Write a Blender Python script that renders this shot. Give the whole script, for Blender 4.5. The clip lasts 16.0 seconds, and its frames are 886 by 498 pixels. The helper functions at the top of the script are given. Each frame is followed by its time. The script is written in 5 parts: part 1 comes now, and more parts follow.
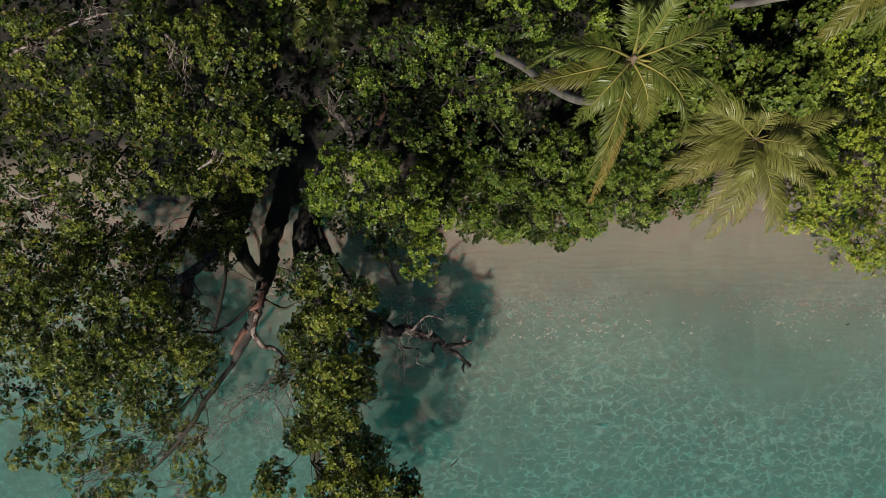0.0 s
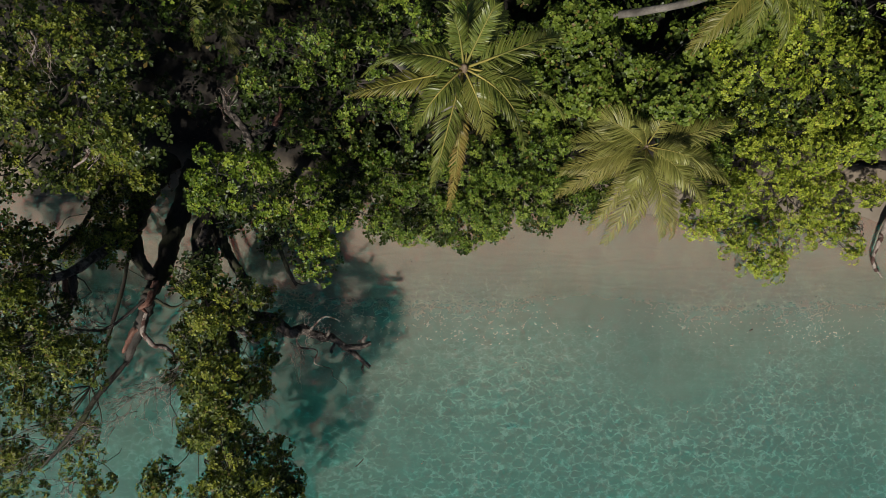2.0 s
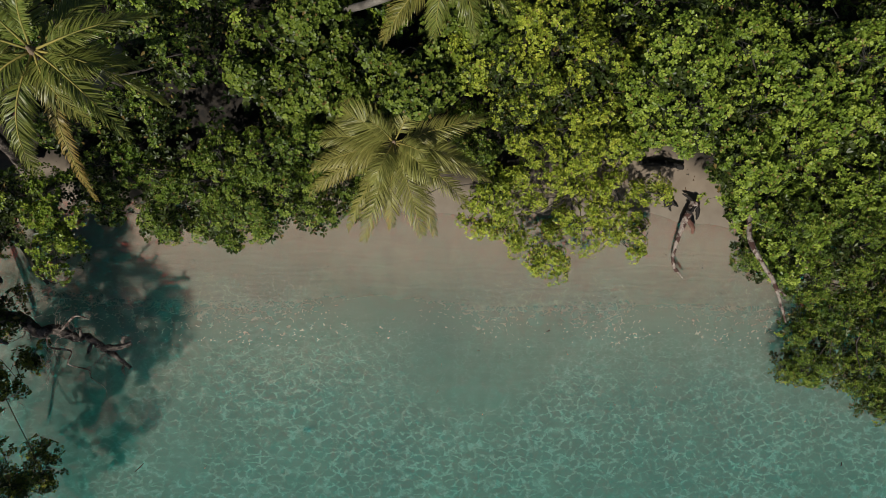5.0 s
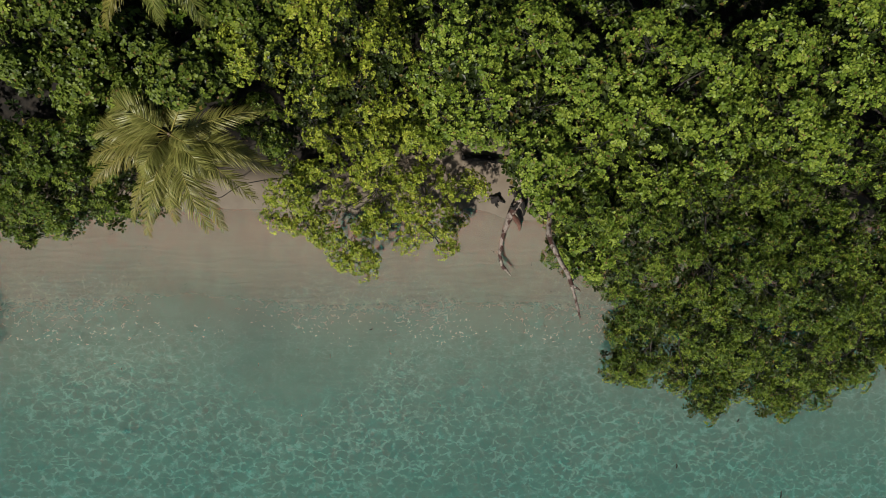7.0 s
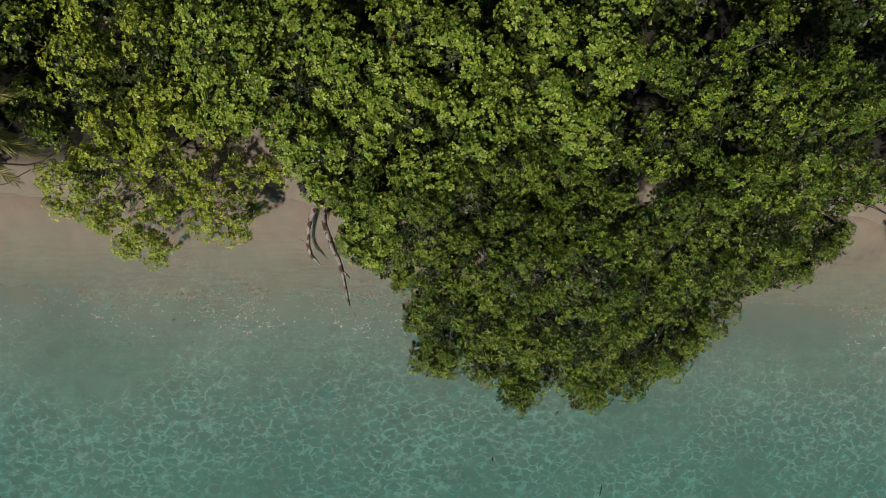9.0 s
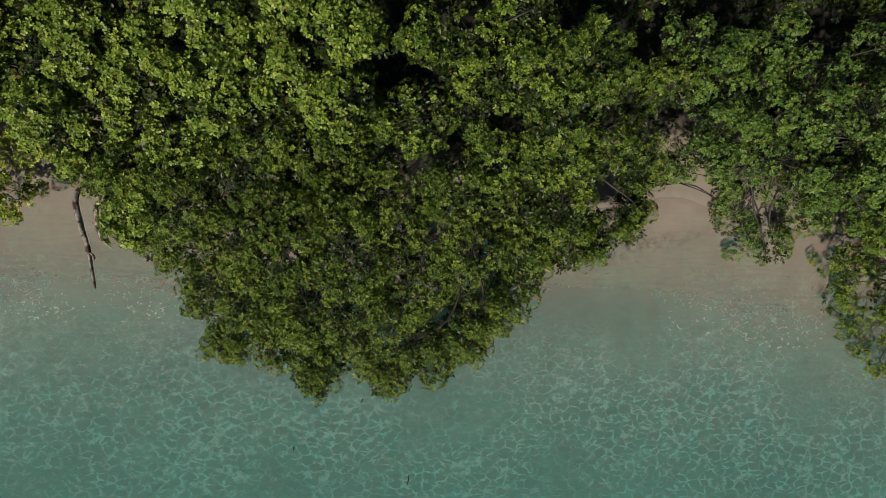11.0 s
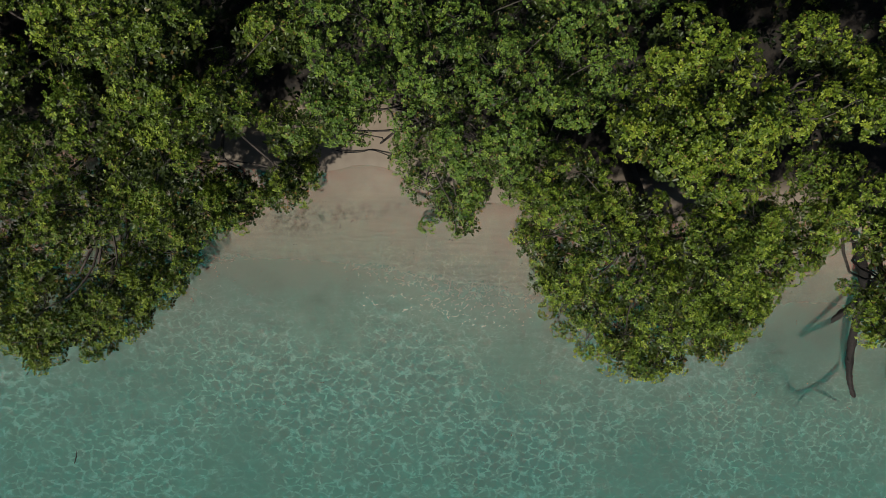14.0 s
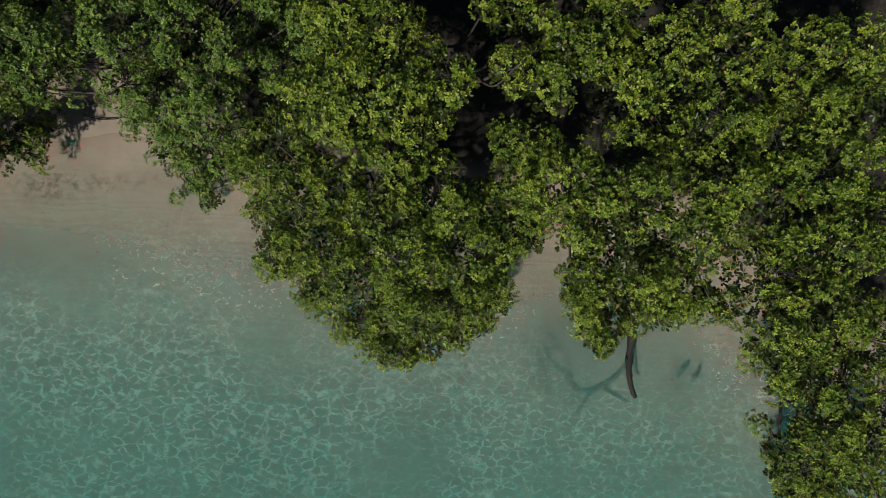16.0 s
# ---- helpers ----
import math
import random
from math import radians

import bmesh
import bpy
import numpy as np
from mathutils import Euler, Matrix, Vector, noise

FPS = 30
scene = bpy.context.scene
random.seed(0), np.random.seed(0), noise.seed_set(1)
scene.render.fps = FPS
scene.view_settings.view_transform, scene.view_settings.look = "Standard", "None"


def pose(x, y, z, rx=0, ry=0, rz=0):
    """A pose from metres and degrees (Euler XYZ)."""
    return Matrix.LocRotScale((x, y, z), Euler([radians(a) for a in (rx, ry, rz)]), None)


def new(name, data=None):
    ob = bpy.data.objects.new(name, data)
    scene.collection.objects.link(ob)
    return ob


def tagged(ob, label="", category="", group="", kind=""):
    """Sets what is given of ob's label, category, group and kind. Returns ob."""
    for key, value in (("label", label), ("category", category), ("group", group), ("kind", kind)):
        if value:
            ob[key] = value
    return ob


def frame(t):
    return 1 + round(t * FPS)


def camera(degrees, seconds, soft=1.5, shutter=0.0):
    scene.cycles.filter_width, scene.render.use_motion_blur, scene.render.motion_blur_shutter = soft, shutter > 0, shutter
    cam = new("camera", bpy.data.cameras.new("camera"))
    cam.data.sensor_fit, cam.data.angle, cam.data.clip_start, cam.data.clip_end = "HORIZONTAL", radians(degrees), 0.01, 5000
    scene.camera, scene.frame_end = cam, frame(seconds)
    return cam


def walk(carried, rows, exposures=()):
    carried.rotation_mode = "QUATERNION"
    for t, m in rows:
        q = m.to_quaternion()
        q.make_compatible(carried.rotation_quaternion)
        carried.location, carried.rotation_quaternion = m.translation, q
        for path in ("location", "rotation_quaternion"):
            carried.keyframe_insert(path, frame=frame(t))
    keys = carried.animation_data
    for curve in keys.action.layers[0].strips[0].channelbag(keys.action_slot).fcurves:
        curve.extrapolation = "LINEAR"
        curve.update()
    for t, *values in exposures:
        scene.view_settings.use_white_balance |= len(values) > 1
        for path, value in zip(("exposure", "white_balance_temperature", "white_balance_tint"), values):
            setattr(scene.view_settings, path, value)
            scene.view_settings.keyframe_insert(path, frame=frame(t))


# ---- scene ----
cam = camera(70, 16.0, soft=0.5)
PATH = [
    (0.0, pose(-0.00, -0.00, 33.16, -0.41, -2.65, -0.69)),
    (0.5, pose(0.73, 0.10, 33.25, -0.59, -3.03, -0.34)),
    (1.0, pose(1.68, 0.16, 33.34, -0.68, -3.40, -0.08)),
    (1.5, pose(2.79, 0.18, 33.44, -0.68, -3.72, 0.10)),
    (2.0, pose(4.05, 0.16, 33.54, -0.62, -3.97, 0.20)),
    (2.5, pose(5.46, 0.12, 33.64, -0.50, -4.13, 0.25)),
    (3.0, pose(7.03, 0.05, 33.71, -0.34, -4.23, 0.27)),
    (3.5, pose(8.77, -0.04, 33.74, -0.17, -4.30, 0.29)),
    (4.0, pose(10.67, -0.14, 33.74, -0.00, -4.39, 0.29)),
    (4.5, pose(12.73, -0.25, 33.76, 0.15, -4.50, 0.27)),
    (5.0, pose(14.92, -0.37, 33.81, 0.30, -4.62, 0.23)),
    (5.5, pose(17.20, -0.48, 33.87, 0.46, -4.71, 0.18)),
    (6.0, pose(19.57, -0.61, 33.92, 0.63, -4.77, 0.15)),
    (6.5, pose(21.98, -0.75, 33.93, 0.83, -4.76, 0.15)),
    (7.0, pose(24.45, -0.92, 33.92, 1.03, -4.72, 0.20)),
    (7.5, pose(26.98, -1.10, 33.95, 1.18, -4.68, 0.25)),
    (8.0, pose(29.54, -1.29, 34.02, 1.26, -4.65, 0.28)),
    (8.5, pose(32.13, -1.45, 34.10, 1.28, -4.62, 0.26)),
    (9.0, pose(34.74, -1.60, 34.14, 1.25, -4.62, 0.22)),
    (9.5, pose(37.35, -1.72, 34.14, 1.17, -4.65, 0.19)),
    (10.0, pose(39.97, -1.85, 34.09, 1.04, -4.70, 0.16)),
    (10.5, pose(42.59, -1.99, 33.98, 0.87, -4.75, 0.15)),
    (11.0, pose(45.22, -2.14, 33.85, 0.69, -4.77, 0.13)),
    (11.5, pose(47.90, -2.30, 33.71, 0.51, -4.72, 0.09)),
    (12.0, pose(50.64, -2.46, 33.57, 0.36, -4.60, 0.01)),
    (12.5, pose(53.49, -2.63, 33.45, 0.24, -4.41, -0.05)),
    (13.0, pose(56.48, -2.81, 33.38, 0.16, -4.17, -0.02)),
    (13.5, pose(59.58, -3.00, 33.33, 0.09, -3.88, 0.24)),
    (14.0, pose(62.73, -3.19, 33.26, 0.05, -3.48, 0.85)),
    (14.5, pose(65.92, -3.36, 33.14, 0.05, -2.96, 1.71)),
    (15.0, pose(69.25, -3.54, 32.94, 0.04, -2.43, 2.46)),
    (15.5, pose(72.74, -3.70, 32.67, 0.04, -1.94, 2.89)),
    (16.0, pose(76.36, -3.86, 32.31, 0.05, -1.45, 3.00)),
]
walk(cam, PATH)

# ---- daylight ----
SHADOW_WAY = Vector((0.48, 0.877))          # the way in which shadows fall on the ground
ELEVATION = radians(46)
world = bpy.data.worlds.new("sky")
scene.world = world
world.use_nodes = True
wn = world.node_tree.nodes
sky = wn.new("ShaderNodeTexSky")
sky.sky_type = "NISHITA"
sky.sun_disc = False
sky.dust_density = 0.3
sky.ozone_density = 2.0
sky.sun_elevation = ELEVATION
sky.sun_rotation = math.atan2(-SHADOW_WAY.x, -SHADOW_WAY.y)
world.node_tree.links.new(sky.outputs[0], wn["Background"].inputs[0])
wn["Background"].inputs[1].default_value = 0.034
sun = new("sun", bpy.data.lights.new("sun", "SUN"))
sun.data.energy = 4.7
sun.data.angle = radians(1.6)
sun.data.color = (1.0, 0.945, 0.84)
sun_way = Vector((SHADOW_WAY.x * math.cos(ELEVATION), SHADOW_WAY.y * math.cos(ELEVATION), -math.sin(ELEVATION)))
sun.matrix_world = Matrix.Translation((30, -40, 60)) @ sun_way.to_track_quat("-Z", "Y").to_matrix().to_4x4()
scene.view_settings.exposure = -0.02

# ---- materials ----
def material(name):
    m = bpy.data.materials.new(name)
    m.use_nodes = True
    nt = m.node_tree
    return m, nt, nt.nodes["Principled BSDF"]


def node(nt, kind, links=None, operation="", data_type="", blend_type="", feature="", attribute_name="", bands_direction="", interpolation_type=""):
    """A node with its options set, and sockets fed from values or from other sockets."""
    n = nt.nodes.new(kind)
    if operation:
        n.operation = operation
    if data_type:
        n.data_type = data_type
    if blend_type:
        n.blend_type = blend_type
    if feature:
        n.feature = feature
    if attribute_name:
        n.attribute_name = attribute_name
    if bands_direction:
        n.bands_direction = bands_direction
    if interpolation_type:
        n.interpolation_type = interpolation_type
    for key, value in (links or {}).items():
        sock = n.inputs[key]
        if isinstance(value, bpy.types.NodeSocket):
            nt.links.new(value, sock)
        else:
            sock.default_value = value
    return n


def ramp(nt, fac, stops):
    r = nt.nodes.new("ShaderNodeValToRGB")
    while len(r.color_ramp.elements) < len(stops):
        r.color_ramp.elements.new(0.5)
    for e, (p, c) in zip(r.color_ramp.elements, stops):
        e.position = p
        e.color = (*c, 1) if len(c) == 3 else c
    nt.links.new(fac, r.inputs[0])
    return r.outputs[0]


def place(nt):
    return node(nt, "ShaderNodeNewGeometry").outputs["Position"]


def mixed(nt, fac, a, b, mode="MIX"):
    n = node(nt, "ShaderNodeMix", data_type="RGBA", blend_type=mode)
    for key, value in ((0, fac), (6, a), (7, b)):
        if isinstance(value, bpy.types.NodeSocket):
            nt.links.new(value, n.inputs[key])
        else:
            n.inputs[key].default_value = value if key == 0 else (*value, 1)
    return n.outputs[2]


def leaf_material(name, dark, mid, pale, dry=(0.14, 0.10, 0.03), rough=0.38, glow=0.35, shine=0.25):
    """Leaves: a tone from leaf to leaf and from tuft to tuft, some yellowing, a waxy skin, some light through the blade."""
    m, nt, bsdf = material(name)
    geo = node(nt, "ShaderNodeNewGeometry")
    tuft = node(nt, "ShaderNodeAttribute", attribute_name="tone").outputs["Fac"]
    wide = node(nt, "ShaderNodeTexNoise", {"Vector": geo.outputs["Position"], "Scale": 0.45, "Detail": 2.0}).outputs[0]
    s = node(nt, "ShaderNodeMath", {0: tuft, 1: 0.5}, operation="MULTIPLY").outputs[0]
    s = node(nt, "ShaderNodeMath", {0: geo.outputs["Random Per Island"], 1: 0.18, 2: s}, operation="MULTIPLY_ADD").outputs[0]
    s = node(nt, "ShaderNodeMath", {0: wide, 1: 0.5, 2: s}, operation="MULTIPLY_ADD").outputs[0]
    col = ramp(nt, s, [(0.22, dark), (0.55, mid), (0.9, pale)])
    old = node(nt, "ShaderNodeMath", {0: geo.outputs["Random Per Island"], 1: 0.965}, operation="GREATER_THAN").outputs[0]
    col = mixed(nt, old, col, dry)
    nt.links.new(col, bsdf.inputs["Base Color"])
    bsdf.inputs["Roughness"].default_value = rough
    bsdf.inputs["Specular IOR Level"].default_value = shine
    thin = node(nt, "ShaderNodeBsdfTranslucent", {"Color": mixed(nt, 1.0, col, (0.9, 1.0, 0.5), "MULTIPLY")})
    blend = node(nt, "ShaderNodeMixShader", {0: glow, 1: bsdf.outputs[0], 2: thin.outputs[0]})
    nt.links.new(blend.outputs[0], nt.nodes["Material Output"].inputs[0])
    return m


LEAF_WEST = leaf_material("west_leaves", (0.018, 0.030, 0.005), (0.067, 0.093, 0.012), (0.228, 0.244, 0.032), glow=0.12)
LEAF_OLIVE = leaf_material("olive_leaves", (0.028, 0.054, 0.008), (0.098, 0.155, 0.014), (0.235, 0.288, 0.031), glow=0.12)
LEAF_ALMOND = leaf_material("almond_leaves", (0.044, 0.081, 0.009), (0.129, 0.194, 0.022), (0.280, 0.342, 0.051), glow=0.12)
LEAF_SHRUB = leaf_material("shrub_leaves", (0.022, 0.047, 0.006), (0.081, 0.132, 0.014), (0.220, 0.275, 0.044), glow=0.12)
LEAF_BROAD = leaf_material("broad_leaves", (0.032, 0.055, 0.007), (0.085, 0.126, 0.015), (0.180, 0.228, 0.035), glow=0.12, rough=0.45)
LEAF_YELLOW = leaf_material("yellow_green_leaves", (0.060, 0.094, 0.010), (0.174, 0.228, 0.021), (0.377, 0.410, 0.049), glow=0.12)
LEAF_POINT = leaf_material("glossy_narrow_leaves", (0.020, 0.040, 0.004), (0.063, 0.108, 0.010), (0.195, 0.251, 0.030), rough=0.42, glow=0.12, shine=0.25)
LEAF_DULL = leaf_material("dull_green_leaves", (0.023, 0.053, 0.008), (0.072, 0.133, 0.022), (0.162, 0.233, 0.031), rough=0.42, glow=0.12)
LEAF_EAST = leaf_material("deep_green_leaves", (0.022, 0.045, 0.005), (0.076, 0.129, 0.012), (0.232, 0.299, 0.034), rough=0.42, glow=0.12, shine=0.25)
# inner leaves: the shade inside a crown is darkened into this colour
LEAF_CROWN_SHADE = leaf_material("crown_shade_leaves", (0.009, 0.017, 0.004), (0.026, 0.042, 0.008), (0.056, 0.076, 0.015), glow=0.12)
# undergrowth: shade of the gaps painted in as near-black leaf colour
LEAF_GAP_SHADE = leaf_material("gap_shade_leaves", (0.005, 0.012, 0.004), (0.014, 0.029, 0.006), (0.032, 0.050, 0.012), glow=0.12)


def palm_material(name, green, pale):
    m, nt, bsdf = material(name)
    geo = node(nt, "ShaderNodeNewGeometry")
    tone = node(nt, "ShaderNodeAttribute", attribute_name="tone").outputs["Fac"]
    col = ramp(nt, geo.outputs["Random Per Island"], [(0.0, green), (1.0, pale)])
    col = mixed(nt, tone, col, (0.26, 0.18, 0.045))
    nt.links.new(col, bsdf.inputs["Base Color"])
    bsdf.inputs["Roughness"].default_value = 0.4
    thin = node(nt, "ShaderNodeBsdfTranslucent", {"Color": col})
    blend = node(nt, "ShaderNodeMixShader", {0: 0.3, 1: bsdf.outputs[0], 2: thin.outputs[0]})
    nt.links.new(blend.outputs[0], nt.nodes["Material Output"].inputs[0])
    return m


PALM_LEAF = palm_material("palm_leaflets", (0.090, 0.130, 0.021), (0.215, 0.245, 0.052))
PALM_LEAF_OLIVE = palm_material("palm_leaflets_olive", (0.175, 0.195, 0.040), (0.350, 0.340, 0.100))



def bark_material(name, dark, pale, scale=6.0, moss=None, blotch=0.9, edge=(0.42, 0.68)):
    m, nt, bsdf = material(name)
    pos = place(nt)
    n1 = node(nt, "ShaderNodeTexNoise", {"Vector": pos, "Scale": scale, "Detail": 6.0, "Roughness": 0.65}).outputs[0]
    n2 = node(nt, "ShaderNodeTexNoise", {"Vector": pos, "Scale": blotch, "Detail": 3.0}).outputs[0]
    col = ramp(nt, n1, [(0.3, dark), (0.7, pale)])
    col = mixed(nt, ramp(nt, n2, [(edge[0], (0, 0, 0)), (edge[1], (1, 1, 1))]), col, moss or tuple(0.55 * c for c in dark))
    nt.links.new(col, bsdf.inputs["Base Color"])
    bsdf.inputs["Roughness"].default_value = 0.85
    crack = node(nt, "ShaderNodeTexVoronoi", {"Vector": pos, "Scale": scale * 2.5}).outputs[0]
    bump = node(nt, "ShaderNodeBump", {"Strength": 0.7, "Distance": 0.04, "Height": mixed(nt, 0.5, n1, crack)})
    nt.links.new(bump.outputs[0], bsdf.inputs["Normal"])
    return m


BARK = bark_material("grey_brown_bark", (0.025, 0.020, 0.016), (0.075, 0.062, 0.053))
# twigs: grey-brown bark darkened in its colour for the shade inside crowns
TWIG_SHADE_BARK = bark_material("shade_darkened_twig_bark", (0.009, 0.008, 0.007), (0.034, 0.031, 0.028))
BARK_DARK = bark_material("dark_bark", (0.016, 0.012, 0.010), (0.056, 0.044, 0.034), moss=(0.031, 0.037, 0.012))
DEAD_WOOD = bark_material("bleached_dead_wood", (0.150, 0.106, 0.088), (0.387, 0.338, 0.300), scale=7.0, moss=(0.053, 0.022, 0.016), blotch=3.2, edge=(0.5, 0.57))
GREY_WOOD = bark_material("gnarled_grey_wood", (0.031, 0.023, 0.019), (0.187, 0.156, 0.134), scale=9.0, moss=(0.019, 0.014, 0.011), blotch=3.4, edge=(0.45, 0.56))
RED_WOOD = bark_material("torn_red_wood", (0.100, 0.031, 0.019), (0.262, 0.150, 0.112), scale=8.0)
WATERLOGGED = bark_material("waterlogged_wood", (0.006, 0.005, 0.004), (0.020, 0.015, 0.013))
SUNK_WOOD = bark_material("silted_sunken_wood", (0.047, 0.042, 0.035), (0.087, 0.078, 0.064), scale=4.0, moss=(0.037, 0.033, 0.026))
PALM_BARK = bark_material("palm_bark", (0.125, 0.109, 0.094), (0.237, 0.212, 0.187), scale=7.0)
RACHIS = bark_material("palm_midrib", (0.220, 0.190, 0.040), (0.320, 0.260, 0.065), scale=3.0, moss=(0.137, 0.150, 0.031))
FIBRE = bark_material("palm_fibre", (0.125, 0.075, 0.037), (0.262, 0.206, 0.150), scale=12.0)


def litter_material(name, dark, pale):
    m, nt, bsdf = material(name)
    rnd = node(nt, "ShaderNodeNewGeometry").outputs["Random Per Island"]
    obj = node(nt, "ShaderNodeObjectInfo").outputs["Random"]
    s = node(nt, "ShaderNodeMath", {0: rnd, 1: obj}, operation="ADD").outputs[0]
    s = node(nt, "ShaderNodeMath", {0: s, 1: 1.0}, operation="MODULO").outputs[0]
    nt.links.new(ramp(nt, s, [(0.0, dark), (0.8, pale), (1.0, (0.20, 0.08, 0.035))]), bsdf.inputs["Base Color"])
    bsdf.inputs["Roughness"].default_value = 0.6
    return m


LITTER = litter_material("dead_leaves", (0.019, 0.015, 0.009), (0.088, 0.053, 0.028))
FLOATING = litter_material("floating_debris", (0.011, 0.011, 0.007), (0.037, 0.031, 0.019))


def ground_material():
    """Coral sand: pale and dry on the beach, darker where the swash wets it, ripple-marked and silty under water,
    littered under the trees and painted near black there for shade.
    """
    m, nt, bsdf = material("coral_sand")
    pos = place(nt)
    sep = node(nt, "ShaderNodeSeparateXYZ", {0: pos})
    z = sep.outputs[2]
    big = node(nt, "ShaderNodeTexNoise", {"Vector": pos, "Scale": 0.16, "Detail": 4.0, "Roughness": 0.6}).outputs[0]
    mid = node(nt, "ShaderNodeTexNoise", {"Vector": pos, "Scale": 1.3, "Detail": 5.0, "Roughness": 0.6}).outputs[0]
    fine = node(nt, "ShaderNodeTexNoise", {"Vector": pos, "Scale": 30.0, "Detail": 3.0}).outputs[0]
    dry = ramp(nt, mid, [(0.3, (0.175, 0.139, 0.103)), (0.7, (0.222, 0.180, 0.136))])
    bed = ramp(nt, mid, [(0.3, (0.375, 0.338, 0.281)), (0.7, (0.462, 0.419, 0.356))])
    bed = mixed(nt, ramp(nt, big, [(0.46, (0, 0, 0)), (0.64, (1, 1, 1))]), bed, (0.338, 0.306, 0.272))
    shoal = node(nt, "ShaderNodeMapRange", {"Value": z, "From Min": -1.0, "From Max": 0.0}).outputs[0]
    bed = mixed(nt, shoal, bed, ramp(nt, mid, [(0.3, (0.212, 0.181, 0.147)), (0.7, (0.256, 0.225, 0.181))]))
    wet = node(nt, "ShaderNodeMapRange", {"Value": z, "From Min": 0.10, "From Max": 0.35}).outputs[0]
    col = mixed(nt, wet, bed, dry)
    damp = node(nt, "ShaderNodeMapRange", {"Value": z, "From Min": -0.1, "From Max": 0.4}).outputs[0]
    damp = ramp(nt, damp, [(0.0, (0.187, 0.187, 0.187)), (0.4, (0.8, 0.8, 0.8)), (1.0, (0, 0, 0))])
    col = mixed(nt, damp, col, mixed(nt, 1.0, col, (0.74, 0.70, 0.66), "MULTIPLY"))
    humus_shade = node(nt, "ShaderNodeAttribute", attribute_name="humus_shade").outputs["Fac"]
    # rotting leaves, with the trees' shade darkened into their colour
    shaded_rot = ramp(nt, node(nt, "ShaderNodeTexNoise", {"Vector": pos, "Scale": 5.0, "Detail": 6.0}).outputs[0], [(0.35, (0.006, 0.005, 0.004)), (0.68, (0.026, 0.020, 0.014))])
    col = mixed(nt, humus_shade, col, shaded_rot)
    wrack = node(nt, "ShaderNodeAttribute", attribute_name="wrack").outputs["Fac"]
    shreds = ramp(nt, node(nt, "ShaderNodeTexNoise", {"Vector": pos, "Scale": 2.6, "Detail": 5.0, "Roughness": 0.7}).outputs[0], [(0.42, (0, 0, 0)), (0.62, (1, 1, 1))])
    col = mixed(nt, node(nt, "ShaderNodeMath", {0: wrack, 1: shreds}, operation="MULTIPLY").outputs[0], col, (0.053, 0.043, 0.032))
    nt.links.new(col, bsdf.inputs["Base Color"])
    bsdf.inputs["Roughness"].default_value = 0.9
    # ripple marks run along the shore
    stretched = node(nt, "ShaderNodeMapping", {"Vector": pos, "Scale": (0.35, 1.0, 1.0)}).outputs[0]
    wave = node(nt, "ShaderNodeTexWave", {"Vector": stretched, "Scale": 0.8, "Distortion": 9.0, "Detail": 3.0, "Detail Scale": 1.6}, bands_direction="Y").outputs[1]
    h = node(nt, "ShaderNodeMath", {0: wave, 1: 0.6, 2: fine}, operation="MULTIPLY_ADD").outputs[0]
    drowned = node(nt, "ShaderNodeMapRange", {"Value": z, "From Min": -0.35, "From Max": -0.1, "To Min": 0.3, "To Max": 0.04}).outputs[0]
    bump = node(nt, "ShaderNodeBump", {"Strength": drowned, "Distance": 0.05, "Height": h})
    nt.links.new(bump.outputs[0], bsdf.inputs["Normal"])
    return m


